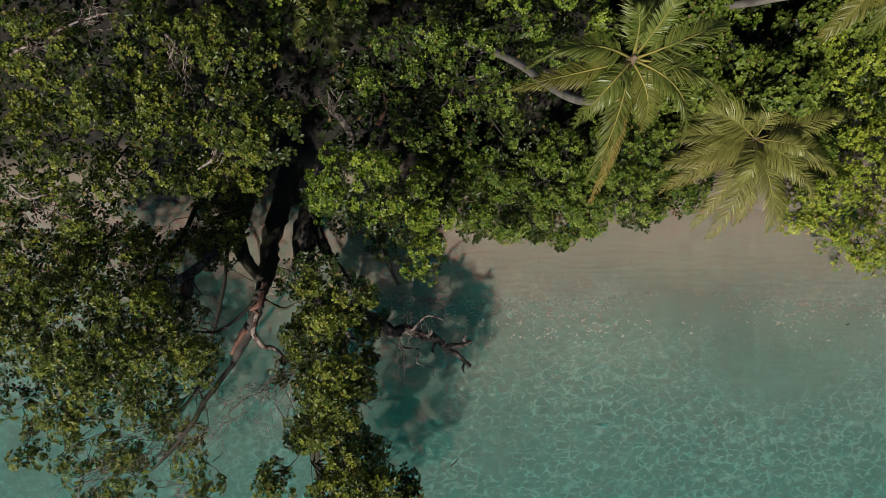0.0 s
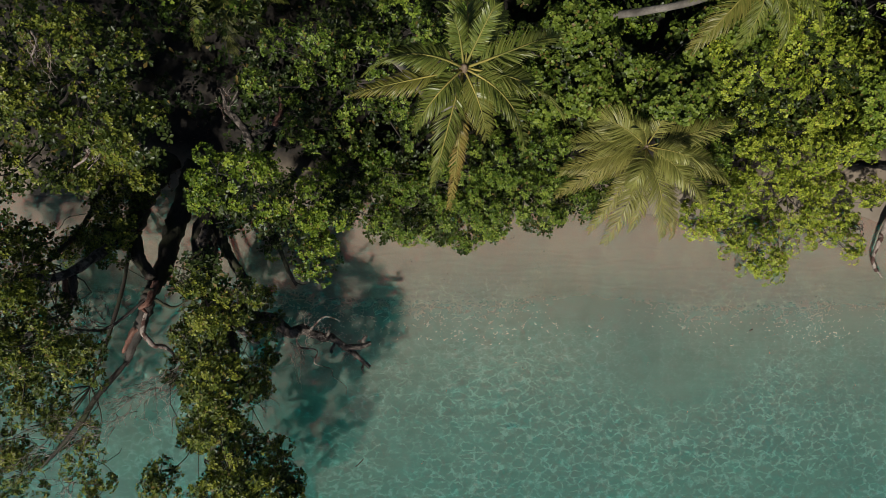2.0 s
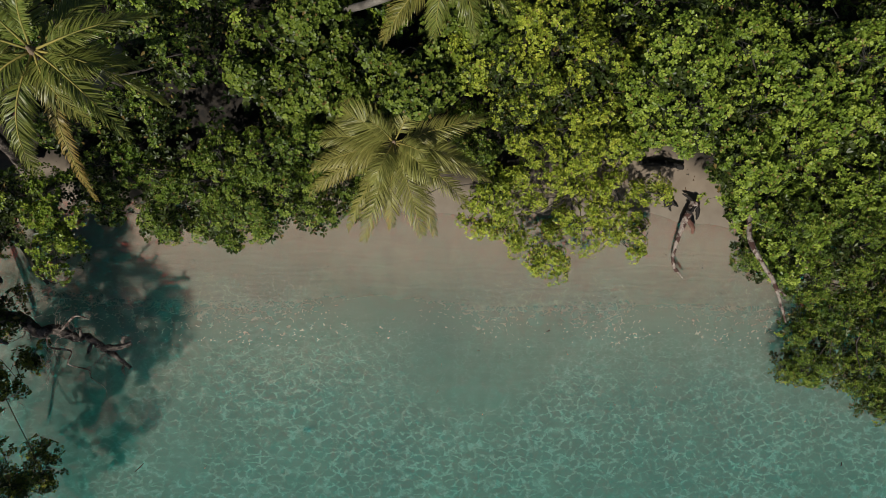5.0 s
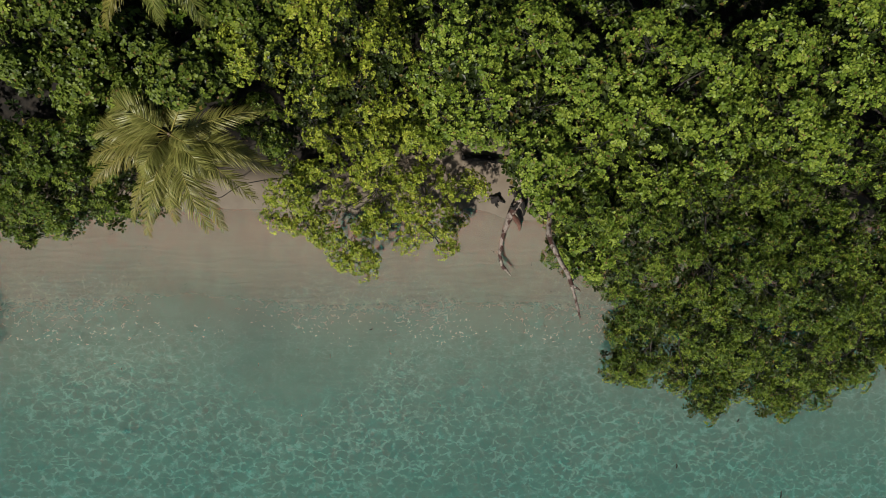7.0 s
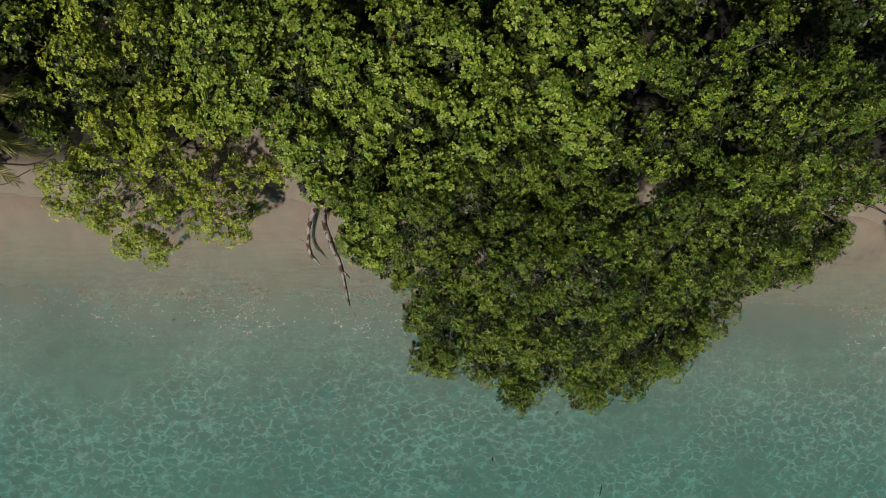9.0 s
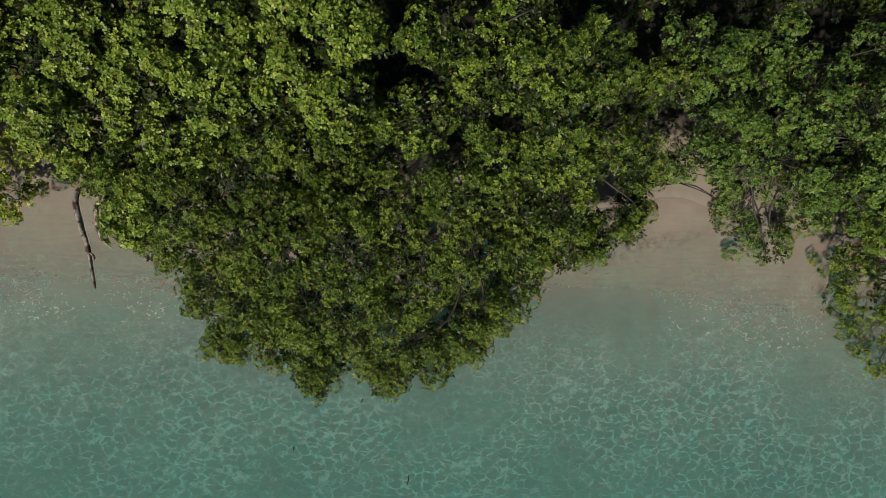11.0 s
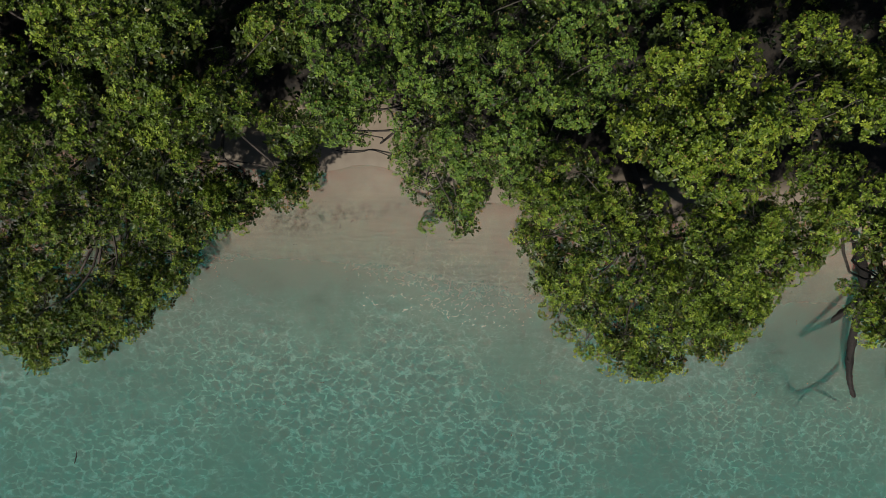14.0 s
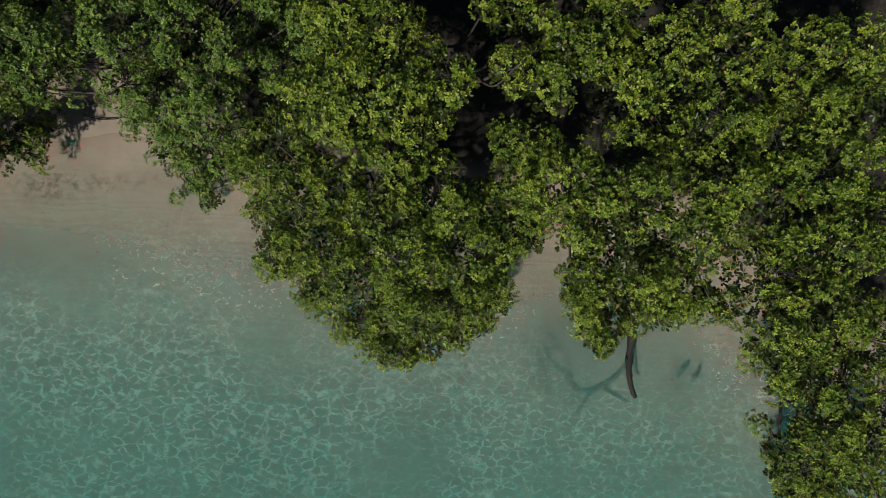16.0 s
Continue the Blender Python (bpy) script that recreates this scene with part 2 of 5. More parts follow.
def water_material():
    """Clear lagoon water: what it lets through falls off with depth, red first; a caustic pattern painted into that
    colour stands in for light focused by ripples; fine silt hangs in it.
    """
    m, nt, bsdf = material("lagoon_water")
    nt.nodes.remove(bsdf)
    pos = place(nt)
    depth = node(nt, "ShaderNodeAttribute", attribute_name="depth").outputs["Fac"]
    tint = ramp(nt, node(nt, "ShaderNodeMath", {0: depth, 1: 0.4}, operation="MULTIPLY").outputs[0],
                [(0.0, (1.0, 1.0, 1.0)), (0.28, (0.96, 0.97, 0.945)), (0.49, (0.84, 0.905, 0.88)), (0.69, (0.60, 0.815, 0.81)), (1.0, (0.34, 0.70, 0.705))])
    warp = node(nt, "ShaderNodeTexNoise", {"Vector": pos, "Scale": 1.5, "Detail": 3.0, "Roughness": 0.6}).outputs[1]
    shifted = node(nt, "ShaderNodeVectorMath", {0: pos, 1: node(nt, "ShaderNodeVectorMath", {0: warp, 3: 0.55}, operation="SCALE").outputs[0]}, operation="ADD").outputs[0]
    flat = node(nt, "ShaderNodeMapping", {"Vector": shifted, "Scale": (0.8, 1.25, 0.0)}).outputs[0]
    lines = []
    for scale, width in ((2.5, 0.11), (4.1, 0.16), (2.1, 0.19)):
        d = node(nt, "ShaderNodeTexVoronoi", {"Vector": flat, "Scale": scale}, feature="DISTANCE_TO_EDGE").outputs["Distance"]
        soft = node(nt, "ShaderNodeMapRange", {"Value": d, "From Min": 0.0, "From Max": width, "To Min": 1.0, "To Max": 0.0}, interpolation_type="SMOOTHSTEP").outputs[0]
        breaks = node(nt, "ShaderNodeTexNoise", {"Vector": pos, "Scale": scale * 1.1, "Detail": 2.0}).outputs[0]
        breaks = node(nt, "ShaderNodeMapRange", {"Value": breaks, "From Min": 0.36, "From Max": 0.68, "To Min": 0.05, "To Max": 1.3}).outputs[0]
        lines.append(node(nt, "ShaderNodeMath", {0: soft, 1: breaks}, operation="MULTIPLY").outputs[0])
    # painted caustics: sharp thin lines in the shallows, softer and wider knots where the bed lies deep
    caustic_net = node(nt, "ShaderNodeMath", {0: lines[0], 1: lines[1]}, operation="MULTIPLY").outputs[0]
    caustic_net = node(nt, "ShaderNodeMath", {0: lines[0], 1: 0.45, 2: caustic_net}, operation="MULTIPLY_ADD").outputs[0]
    caustic_net = node(nt, "ShaderNodeMath", {0: lines[1], 1: 0.28, 2: caustic_net}, operation="MULTIPLY_ADD").outputs[0]
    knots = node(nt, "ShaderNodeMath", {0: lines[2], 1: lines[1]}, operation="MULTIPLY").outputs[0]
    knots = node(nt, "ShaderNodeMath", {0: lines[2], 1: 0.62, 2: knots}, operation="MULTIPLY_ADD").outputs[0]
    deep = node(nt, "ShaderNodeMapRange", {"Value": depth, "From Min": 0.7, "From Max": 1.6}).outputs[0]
    caustic_net = node(nt, "ShaderNodeMix", {0: deep, 2: caustic_net, 3: knots}, data_type="FLOAT").outputs[0]
    # streaks along the shore, painted as light through low wavelets
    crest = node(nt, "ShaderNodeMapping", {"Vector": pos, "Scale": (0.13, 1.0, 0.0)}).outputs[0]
    light_bands = node(nt, "ShaderNodeTexWave", {"Vector": crest, "Scale": 0.85, "Distortion": 9.0, "Detail": 3.0, "Detail Scale": 2.2}, bands_direction="Y").outputs[1]
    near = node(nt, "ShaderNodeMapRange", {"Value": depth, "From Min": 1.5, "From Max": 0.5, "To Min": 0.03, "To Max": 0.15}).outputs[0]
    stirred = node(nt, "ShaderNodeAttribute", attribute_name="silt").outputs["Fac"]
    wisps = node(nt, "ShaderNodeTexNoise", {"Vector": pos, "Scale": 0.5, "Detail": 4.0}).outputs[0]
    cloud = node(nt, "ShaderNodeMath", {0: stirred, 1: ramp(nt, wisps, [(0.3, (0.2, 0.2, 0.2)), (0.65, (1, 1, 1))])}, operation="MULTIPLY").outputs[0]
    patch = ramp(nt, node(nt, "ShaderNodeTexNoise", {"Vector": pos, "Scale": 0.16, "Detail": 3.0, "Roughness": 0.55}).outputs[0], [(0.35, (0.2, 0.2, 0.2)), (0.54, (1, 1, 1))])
    caustic_net = node(nt, "ShaderNodeMath", {0: caustic_net, 1: patch}, operation="MULTIPLY").outputs[0]
    caustic_net = node(nt, "ShaderNodeMath", {0: light_bands, 1: near, 2: caustic_net}, operation="MULTIPLY_ADD").outputs[0]
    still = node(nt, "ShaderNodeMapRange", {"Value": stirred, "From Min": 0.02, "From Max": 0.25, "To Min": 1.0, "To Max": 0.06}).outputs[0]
    caustic_net = node(nt, "ShaderNodeMath", {0: caustic_net, 1: still}, operation="MULTIPLY").outputs[0]
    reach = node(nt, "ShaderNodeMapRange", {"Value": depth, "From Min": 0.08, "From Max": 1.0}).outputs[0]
    caustic_net = node(nt, "ShaderNodeMath", {0: caustic_net, 1: reach}, operation="MULTIPLY").outputs[0]
    light_mottle = node(nt, "ShaderNodeTexNoise", {"Vector": flat, "Scale": 0.9, "Detail": 4.0, "Roughness": 0.6}).outputs[0]
    caustic_net = node(nt, "ShaderNodeMath", {0: light_mottle, 1: 0.42, 2: caustic_net}, operation="MULTIPLY_ADD").outputs[0]
    # the painted light pattern scales the colour that the water lets through
    painted_caustics = node(nt, "ShaderNodeMapRange", {"Value": caustic_net, "To Min": 0.40, "To Max": 1.15}).outputs[0]
    painted_caustics = node(nt, "ShaderNodeMix", {0: reach, 2: 1.0, 3: painted_caustics}, data_type="FLOAT").outputs[0]
    through_col = node(nt, "ShaderNodeVectorMath", {0: tint, 3: painted_caustics}, operation="SCALE").outputs[0]
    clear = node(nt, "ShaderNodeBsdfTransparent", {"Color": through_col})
    silt = node(nt, "ShaderNodeMath", {0: cloud, 1: reach}, operation="MULTIPLY").outputs[0]
    silt = node(nt, "ShaderNodeMath", {0: silt, 1: 0.09}, operation="MULTIPLY").outputs[0]
    milky = node(nt, "ShaderNodeBsdfDiffuse", {"Color": ramp(nt, depth, [(0.1, (0.206, 0.187, 0.159)), (1.0, (0.163, 0.181, 0.153))])})
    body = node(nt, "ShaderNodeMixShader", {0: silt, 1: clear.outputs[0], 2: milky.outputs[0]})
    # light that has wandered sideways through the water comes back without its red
    part_way = node(nt, "ShaderNodeMath", {0: painted_caustics, 1: 0.6, 2: 0.52}, operation="MULTIPLY_ADD").outputs[0]
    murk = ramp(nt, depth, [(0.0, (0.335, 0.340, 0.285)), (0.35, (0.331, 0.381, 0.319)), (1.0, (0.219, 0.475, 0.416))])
    # the scatter colour carries the painted caustics too
    caustic_murk = node(nt, "ShaderNodeVectorMath", {0: murk, 3: part_way}, operation="SCALE").outputs[0]
    scatter = node(nt, "ShaderNodeSubsurfaceScattering", {"Color": caustic_murk, "Scale": 1.0, "Radius": (0.3, 9.0, 9.0)})
    scatter.falloff = "BURLEY"
    thick = node(nt, "ShaderNodeMapRange", {"Value": depth, "From Min": 0.0, "From Max": 1.2, "To Min": 0.14, "To Max": 0.215}).outputs[0]
    body = node(nt, "ShaderNodeMixShader", {0: thick, 1: body.outputs[0], 2: scatter.outputs[0]})
    ripples = node(nt, "ShaderNodeTexNoise", {"Vector": pos, "Scale": 2.6, "Detail": 3.0}).outputs[0]
    bump = node(nt, "ShaderNodeBump", {"Strength": 0.25, "Distance": 0.08, "Height": ripples})
    gloss = node(nt, "ShaderNodeBsdfGlossy", {"Roughness": 0.06, "Normal": bump.outputs[0]})
    fres = node(nt, "ShaderNodeFresnel", {"IOR": 1.33, "Normal": bump.outputs[0]})
    out = node(nt, "ShaderNodeMixShader", {0: fres.outputs[0], 1: body.outputs[0], 2: gloss.outputs[0]})
    nt.links.new(out.outputs[0], nt.nodes["Material Output"].inputs[0])
    return m


SAND = ground_material()
WATER = water_material()

# ---- mesh helpers ----
rng = np.random.default_rng(7)


def raw_mesh(name, verts, faces_n, loops, mat, attrs=()):
    """A mesh from flat arrays: vertices, corners per face, and corner indices."""
    me = bpy.data.meshes.new(name)
    me.vertices.add(len(verts))
    me.vertices.foreach_set("co", np.ascontiguousarray(verts, np.float32).ravel())
    me.loops.add(len(loops))
    me.loops.foreach_set("vertex_index", np.ascontiguousarray(loops, np.int32))
    me.polygons.add(len(faces_n))
    starts = np.concatenate([[0], np.cumsum(faces_n)[:-1]]).astype(np.int32)
    me.polygons.foreach_set("loop_start", starts)
    for key, values in attrs:
        a = me.attributes.new(key, "FLOAT", "POINT")
        a.data.foreach_set("value", np.ascontiguousarray(values, np.float32))
    me.update(calc_edges=True)
    me.validate()
    me.materials.append(mat)
    return me


def under(name, me, parent, label=""):
    """Links a mesh as one part of a thing."""
    ob = new(name, me)
    ob.parent = parent
    if label:
        tagged(ob, label)
    return ob


def thing(name, at, label, category, group="", kind=""):
    ob = new(name)
    ob.location = at
    return tagged(ob, label, category, group, kind)


def tube_arrays(points, radii, sides=8, rough=0.0, sub=4):
    """A bent, tapered, uneven tube through points: smooth course, closed tips."""
    P = np.array(points, float)
    R = np.array(radii, float)
    n = len(P)
    ts = np.linspace(0, n - 1, (n - 1) * sub + 1)
    Q = np.empty((len(ts), 3))
    for k, t in enumerate(ts):
        i = min(int(t), n - 2)
        u = t - i
        p0, p1, p2, p3 = P[max(i - 1, 0)], P[i], P[i + 1], P[min(i + 2, n - 1)]
        Q[k] = 0.5 * (2 * p1 + (p2 - p0) * u + (2 * p0 - 5 * p1 + 4 * p2 - p3) * u * u + (3 * p1 - p0 - 3 * p2 + p3) * u ** 3)
    rr = np.interp(ts, np.arange(n), R)
    T = np.gradient(Q, axis=0)
    T /= np.linalg.norm(T, axis=1)[:, None] + 1e-9
    ref = np.array([0.31, 0.17, 0.93]) if abs(T[0, 2]) < 0.9 else np.array([1.0, 0.2, 0.1])
    V = []
    for k in range(len(Q)):
        a = np.cross(T[k], ref)
        a /= np.linalg.norm(a) + 1e-9
        b = np.cross(T[k], a)
        for s in range(sides):
            ang = 2 * math.pi * s / sides
            spot = Q[k] * 1.7 + 1.6 * np.array([math.cos(ang), math.sin(ang), 0])
            r = rr[k] * (1 + rough * (noise.noise(Vector(spot)) + 0.7 * noise.noise(Vector(spot * 2.7 + 5)) + ((0.8 if rr[k] < 0.2 else 0.3) * noise.noise(Vector(spot * 6.1 + 9)) if rough > 0.4 else 0)))
            V.append(Q[k] + r * (math.cos(ang) * a + math.sin(ang) * b))
    F, L = [], []
    for k in range(len(Q) - 1):
        for s in range(sides):
            s2 = (s + 1) % sides
            L += [k * sides + s, k * sides + s2, (k + 1) * sides + s2, (k + 1) * sides + s]
            F.append(4)
    for ring in (0, len(Q) - 1):
        L += [ring * sides + s for s in (range(sides) if ring else reversed(range(sides)))]
        F.append(sides)
    return np.array(V), F, L


def tube(name, points, radii, mat, sides=8, rough=0.25, sub=4):
    V, F, L = tube_arrays(points, radii, sides, rough, sub)
    me = raw_mesh(name, V, F, L, mat)
    me.polygons.foreach_set("use_smooth", np.ones(len(F), bool))
    return me


def twig_mesh(name, starts, ends, radius, mat):
    """Thin three-sided twigs, bent in the middle, all in one mesh."""
    S, E = np.asarray(starts, float), np.asarray(ends, float)
    n = len(S)
    M = (S + E) / 2 + rng.normal(0, 0.12, (n, 3)) * np.linalg.norm(E - S, axis=1)[:, None]
    D = E - S
    A = np.cross(D, (0.3, 0.5, 0.8))
    A /= np.linalg.norm(A, axis=1)[:, None] + 1e-9
    B = np.cross(D, A)
    B /= np.linalg.norm(B, axis=1)[:, None] + 1e-9
    rings = []
    for C, w in ((S, 1.0), (M, 0.75), (E, 0.35)):
        r = (radius * w)[:, None] if isinstance(radius, np.ndarray) else radius * w
        for ang in (0, 2.094, 4.189):
            rings.append(C + r * (math.cos(ang) * A + math.sin(ang) * B))
    V = np.stack(rings, 1).reshape(-1, 3)
    quads = []
    for k in (0, 3):
        for s in range(3):
            quads.append((k + s, k + (s + 1) % 3, k + 3 + (s + 1) % 3, k + 3 + s))
    Q = (np.array(quads)[None] + 9 * np.arange(n)[:, None, None]).reshape(-1)
    return raw_mesh(name, V, [4] * (6 * n), Q, mat)


def leaf_mesh(name, C, N, size, mat, leaves=7, slim=0.5, lift=0.35):
    """Rosettes of folded leaves at the places C, facing N. slim: width to length. lift: how far the leaves stand up."""
    n = len(C)
    N = N / (np.linalg.norm(N, axis=1)[:, None] + 1e-9)
    U = np.cross(N, rng.normal(0, 1, (n, 3)))
    U /= np.linalg.norm(U, axis=1)[:, None] + 1e-9
    W_ = np.cross(N, U)
    k = leaves
    az = (np.arange(k)[None] / k + rng.uniform(-0.06, 0.06, (n, k))) * 2 * math.pi + rng.uniform(0, 6.28, (n, 1))
    up = np.clip(rng.normal(lift, 0.25, (n, k)), -0.3, 1.3)
    ln = size[:, None] * rng.uniform(0.7, 1.15, (n, k))
    D = np.cos(az)[..., None] * U[:, None] + np.sin(az)[..., None] * W_[:, None]
    side = np.cross(N[:, None], D)
    way = np.cos(up)[..., None] * D + np.sin(up)[..., None] * N[:, None]
    rise = np.cos(up)[..., None] * N[:, None] - np.sin(up)[..., None] * D
    # each blade rolls a little about its midrib
    roll = rng.normal(0, 0.3, (n, k))[..., None]
    side, rise = np.cos(roll) * side + np.sin(roll) * rise, np.cos(roll) * rise - np.sin(roll) * side
    o = C[:, None]
    L_ = ln[..., None]
    w = L_ * slim * 0.5
    b = o + way * L_ * 0.06
    ml = o + way * L_ * 0.70 + side * w + rise * L_ * 0.08
    mr = o + way * L_ * 0.70 - side * w + rise * L_ * 0.08
    tp = o + way * L_ * 0.97 - rise * L_ * 0.03
    total = n * k
    if slim > 0.7:
        # broad round blades: a wider outline of six points
        al = o + way * L_ * 0.30 + side * w * 0.8 + rise * L_ * 0.05
        ar = o + way * L_ * 0.30 - side * w * 0.8 + rise * L_ * 0.05
        cl = o + way * L_ * 0.84 + side * w * 0.75 + rise * L_ * 0.03
        cr = o + way * L_ * 0.84 - side * w * 0.75 + rise * L_ * 0.03
        V = np.stack([b, al, ml, cl, tp, cr, mr, ar], 2).reshape(-1, 3)
        one, per = np.array([0, 4, 3, 2, 1, 0, 7, 6, 5, 4]), 8
        F = np.full(total * 2, 5)
    else:
        V = np.stack([b, ml, tp, mr], 2).reshape(-1, 3)
        one, per = np.array([0, 2, 1, 0, 3, 2]), 4
        F = np.full(total * 2, 3)
    L = (one[None] + per * np.arange(total)[:, None]).reshape(-1)
    tone = np.repeat(rng.uniform(0, 1, n), k * per)
    return raw_mesh(name, V, F, L, mat, (("tone", tone),))


def dome(n, low=-0.15):
    """Unit directions over the upper side of a ball."""
    z = rng.uniform(low, 1, n)
    a = rng.uniform(0, 2 * math.pi, n)
    r = np.sqrt(1 - z * z)
    return np.stack([r * np.cos(a), r * np.sin(a), z], 1)


def bridged(lobes):
    """The lobes, and lower ones in the dips between neighbours."""
    more = []
    for i, (x, y, t, r) in enumerate(lobes):
        for X, Y, T, R in lobes[:i]:
            if math.hypot(X - x, Y - y) < 0.85 * (r + R) + 0.5:
                more.append(((x + X) / 2, (y + Y) / 2, min(t, T) - 1.8, 0.42 * (r + R)))
    return list(lobes) + more


def foliage(lobes, fill, puff, tufts, flat=0.95, own=None):
    """Places and facings of leaf tufts. Each lobe (x, y, top, radius) carries puffs over its upper side, and each puff carries tufts.
    fill: puffs per square metre. own: how many lobes stand out; the rest fill dips, thinner. Returns places, facings, puff centres."""
    C, N, PC = [], [], []
    own = own or len(lobes)
    heart = np.array([(x, y, top - r * flat) for x, y, top, r in lobes])
    wide = np.array([r for *_, r in lobes])
    for i, (x, y, top, r) in enumerate(lobes):
        k = max(3, int(round(fill * 2.75 * r * r * (1.0 if i < own else 0.42))))
        d = dome(k, -0.12)
        depth = np.where(rng.uniform(0, 1, k) < 0.8, rng.uniform(0.86, 1.06, k), rng.uniform(0.4, 0.8, k))
        pr = puff * rng.uniform(0.65, 1.3, k)
        c = np.array([x, y, top - r * flat]) + d * (np.maximum(r - 0.5 * pr, 0.25) * depth)[:, None] * np.array([1, 1, flat])
        # clumps that would lie deep inside a neighbouring lobe are left out
        near = np.nonzero((np.abs(heart - heart[i]) < (wide + r)[:, None]).all(1) & (np.arange(len(lobes)) != i))[0]
        free = (((c[:, None] - heart[near][None]) ** 2).sum(2) > (0.72 * wide[near]) ** 2).all(1)
        c, d, pr, k = c[free], d[free], pr[free], int(free.sum())
        PC.append(c)
        for j in range(k):
            t = max(3, int(round(tufts * (pr[j] / puff) ** 1.6)))
            e = dome(t, -0.2)
            q = c[j] + e * pr[j] * rng.uniform(0.8, 1.05, (t, 1)) * np.array([1, 1, 0.85])
            C.append(q)
            N.append(e * 0.9 + d[j] * 0.4 + np.array([0, 0, 0.25]) + rng.normal(0, 0.12, (t, 3)))
    return np.concatenate(C), np.concatenate(N), np.concatenate(PC)


# ---- ground and water ----
SHORE_X = (-400, -30, -14, -8, -4, 0, 5, 12, 16, 20, 26, 31, 36, 46, 56, 60, 64, 68, 76, 82, 87, 92, 97, 130, 500)
SHORE_Y = (3, 3, 2.4, 2.8, 2.8, 2.0, 1.8, 2.0, 2.0, 1.3, 1.8, 1.6, 1.6, 2.0, 0.7, 1.1, 0.5, -0.4, -1.2, -1.3, -0.8, -2.8, -6.5, -16, -16)


def shore(x):
    return np.interp(x, SHORE_X, SHORE_Y)


def shore_smooth(x):
    return sum(shore(x + d) for d in (-3, -1.5, 0, 1.5, 3)) / 5


def ground_height(x, y):
    d = np.asarray(y, float) - shore_smooth(np.asarray(x, float))
    sea = np.where(d < 0, d, 0)
    land = np.where(d > 0, d, 0)
    bed = -2.65 * (1 - np.exp(sea / 14.0)) * (1 - 0.45 * np.exp(sea / 4.0)) + 0.012 * np.maximum(sea, -400)
    hill = 1.5 * (1 - np.exp(-land / 7.0)) + 0.004 * np.minimum(land, 400)
    return bed + hill


def spread(lo, hi, step, far):
    core = np.arange(lo, hi + 1e-6, step)
    out = np.array([4, 10, 22, 50, 120, 300, 800, far])
    return np.concatenate([(lo - out)[::-1], core, hi + out])


def sheet(name, xs, ys, height, mat, *attrs):
    X, Y = np.meshgrid(xs, ys)
    Z = height(X, Y)
    V = np.stack([X, Y, Z], 2).reshape(-1, 3)
    nx, ny = len(xs), len(ys)
    i = (np.arange(ny - 1)[:, None] * nx + np.arange(nx - 1)[None]).reshape(-1)
    L = np.stack([i, i + 1, i + 1 + nx, i + nx], 1).reshape(-1)
    me = raw_mesh(name, V, np.full(len(i), 4), L, mat, [(key, made(X, Y).ravel()) for key, made in attrs])
    me.polygons.foreach_set("use_smooth", np.ones(len(i), bool))
    return new(name, me)


def bumpy(X, Y):
    H = ground_height(X, Y)
    lumps = np.array([noise.fractal(Vector((x * 0.35, y * 0.5, 3.3)), 1.0, 2.0, 3) for x, y in zip(X.ravel(), Y.ravel())]).reshape(X.shape)
    swash = np.array([noise.fractal(Vector((x * 0.22, y * 0.3, 8.1)), 1.0, 2.0, 2) for x, y in zip(X.ravel(), Y.ravel())]).reshape(X.shape)
    return H + 0.05 * lumps * np.clip(np.abs(H) * 4, 0.4, 1) + 0.10 * swash * np.exp(-(H / 0.5) ** 2)


def humus_shade(X, Y):
    """Where rotting leaves, painted near black for tree shade, cover the sand: inland of the open sandy pockets."""
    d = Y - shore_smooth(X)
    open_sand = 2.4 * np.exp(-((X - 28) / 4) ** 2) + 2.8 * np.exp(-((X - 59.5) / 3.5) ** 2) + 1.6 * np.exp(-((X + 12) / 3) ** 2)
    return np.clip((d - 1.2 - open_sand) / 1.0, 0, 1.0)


def wrack(X, Y):
    """Plant scraps worked into the sand: a line along the cove, and dark drifts on the bed."""
    total = np.zeros(X.shape)
    for x, y, rx, ry, much in ((56.9, -1.6, 1.7, 0.8, 1.0), (59.6, -1.3, 1.7, 0.5, 0.7), (62.4, -0.9, 1.2, 0.4, 0.5), (83.2, -9.0, 1.0, 1.5, 1.4), (84.6, -10.8, 1.6, 0.8, 0.9), (90.4, -9.6, 0.9, 1.0, 1.0), (57.4, 0.6, 0.8, 0.5, 0.4)):
        total += much * np.exp(-((X - x) / rx) ** 2 - ((Y - y) / ry) ** 2)
    return np.clip(total, 0, 1)


def silt(X, Y):
    """Clouds of fine silt stirred up in the shallows."""
    total = np.full(X.shape, 0.015)
    for x, y, rx, ry, much in ((14.5, -2.6, 3.2, 1.3, 0.3), (17.5, -6.5, 2.6, 3.0, 0.2), (85.5, -7.0, 3.5, 3.0, 0.32), (56.0, -4.5, 4.5, 2.2, 0.25), (30.0, -8.0, 3.0, 2.0, 0.12)):
        total += much * np.exp(-((X - x) / rx) ** 2 - ((Y - y) / ry) ** 2)
    return total


ground = tagged(sheet("ground", spread(-26, 112, 0.4, 2400), spread(-22, 18, 0.4, 2400), bumpy, SAND, ("humus_shade", humus_shade), ("wrack", wrack)),
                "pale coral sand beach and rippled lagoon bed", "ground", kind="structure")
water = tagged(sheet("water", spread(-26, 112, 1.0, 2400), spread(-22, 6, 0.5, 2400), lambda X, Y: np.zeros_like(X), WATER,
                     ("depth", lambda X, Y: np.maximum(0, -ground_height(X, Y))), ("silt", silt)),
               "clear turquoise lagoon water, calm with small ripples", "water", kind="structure")

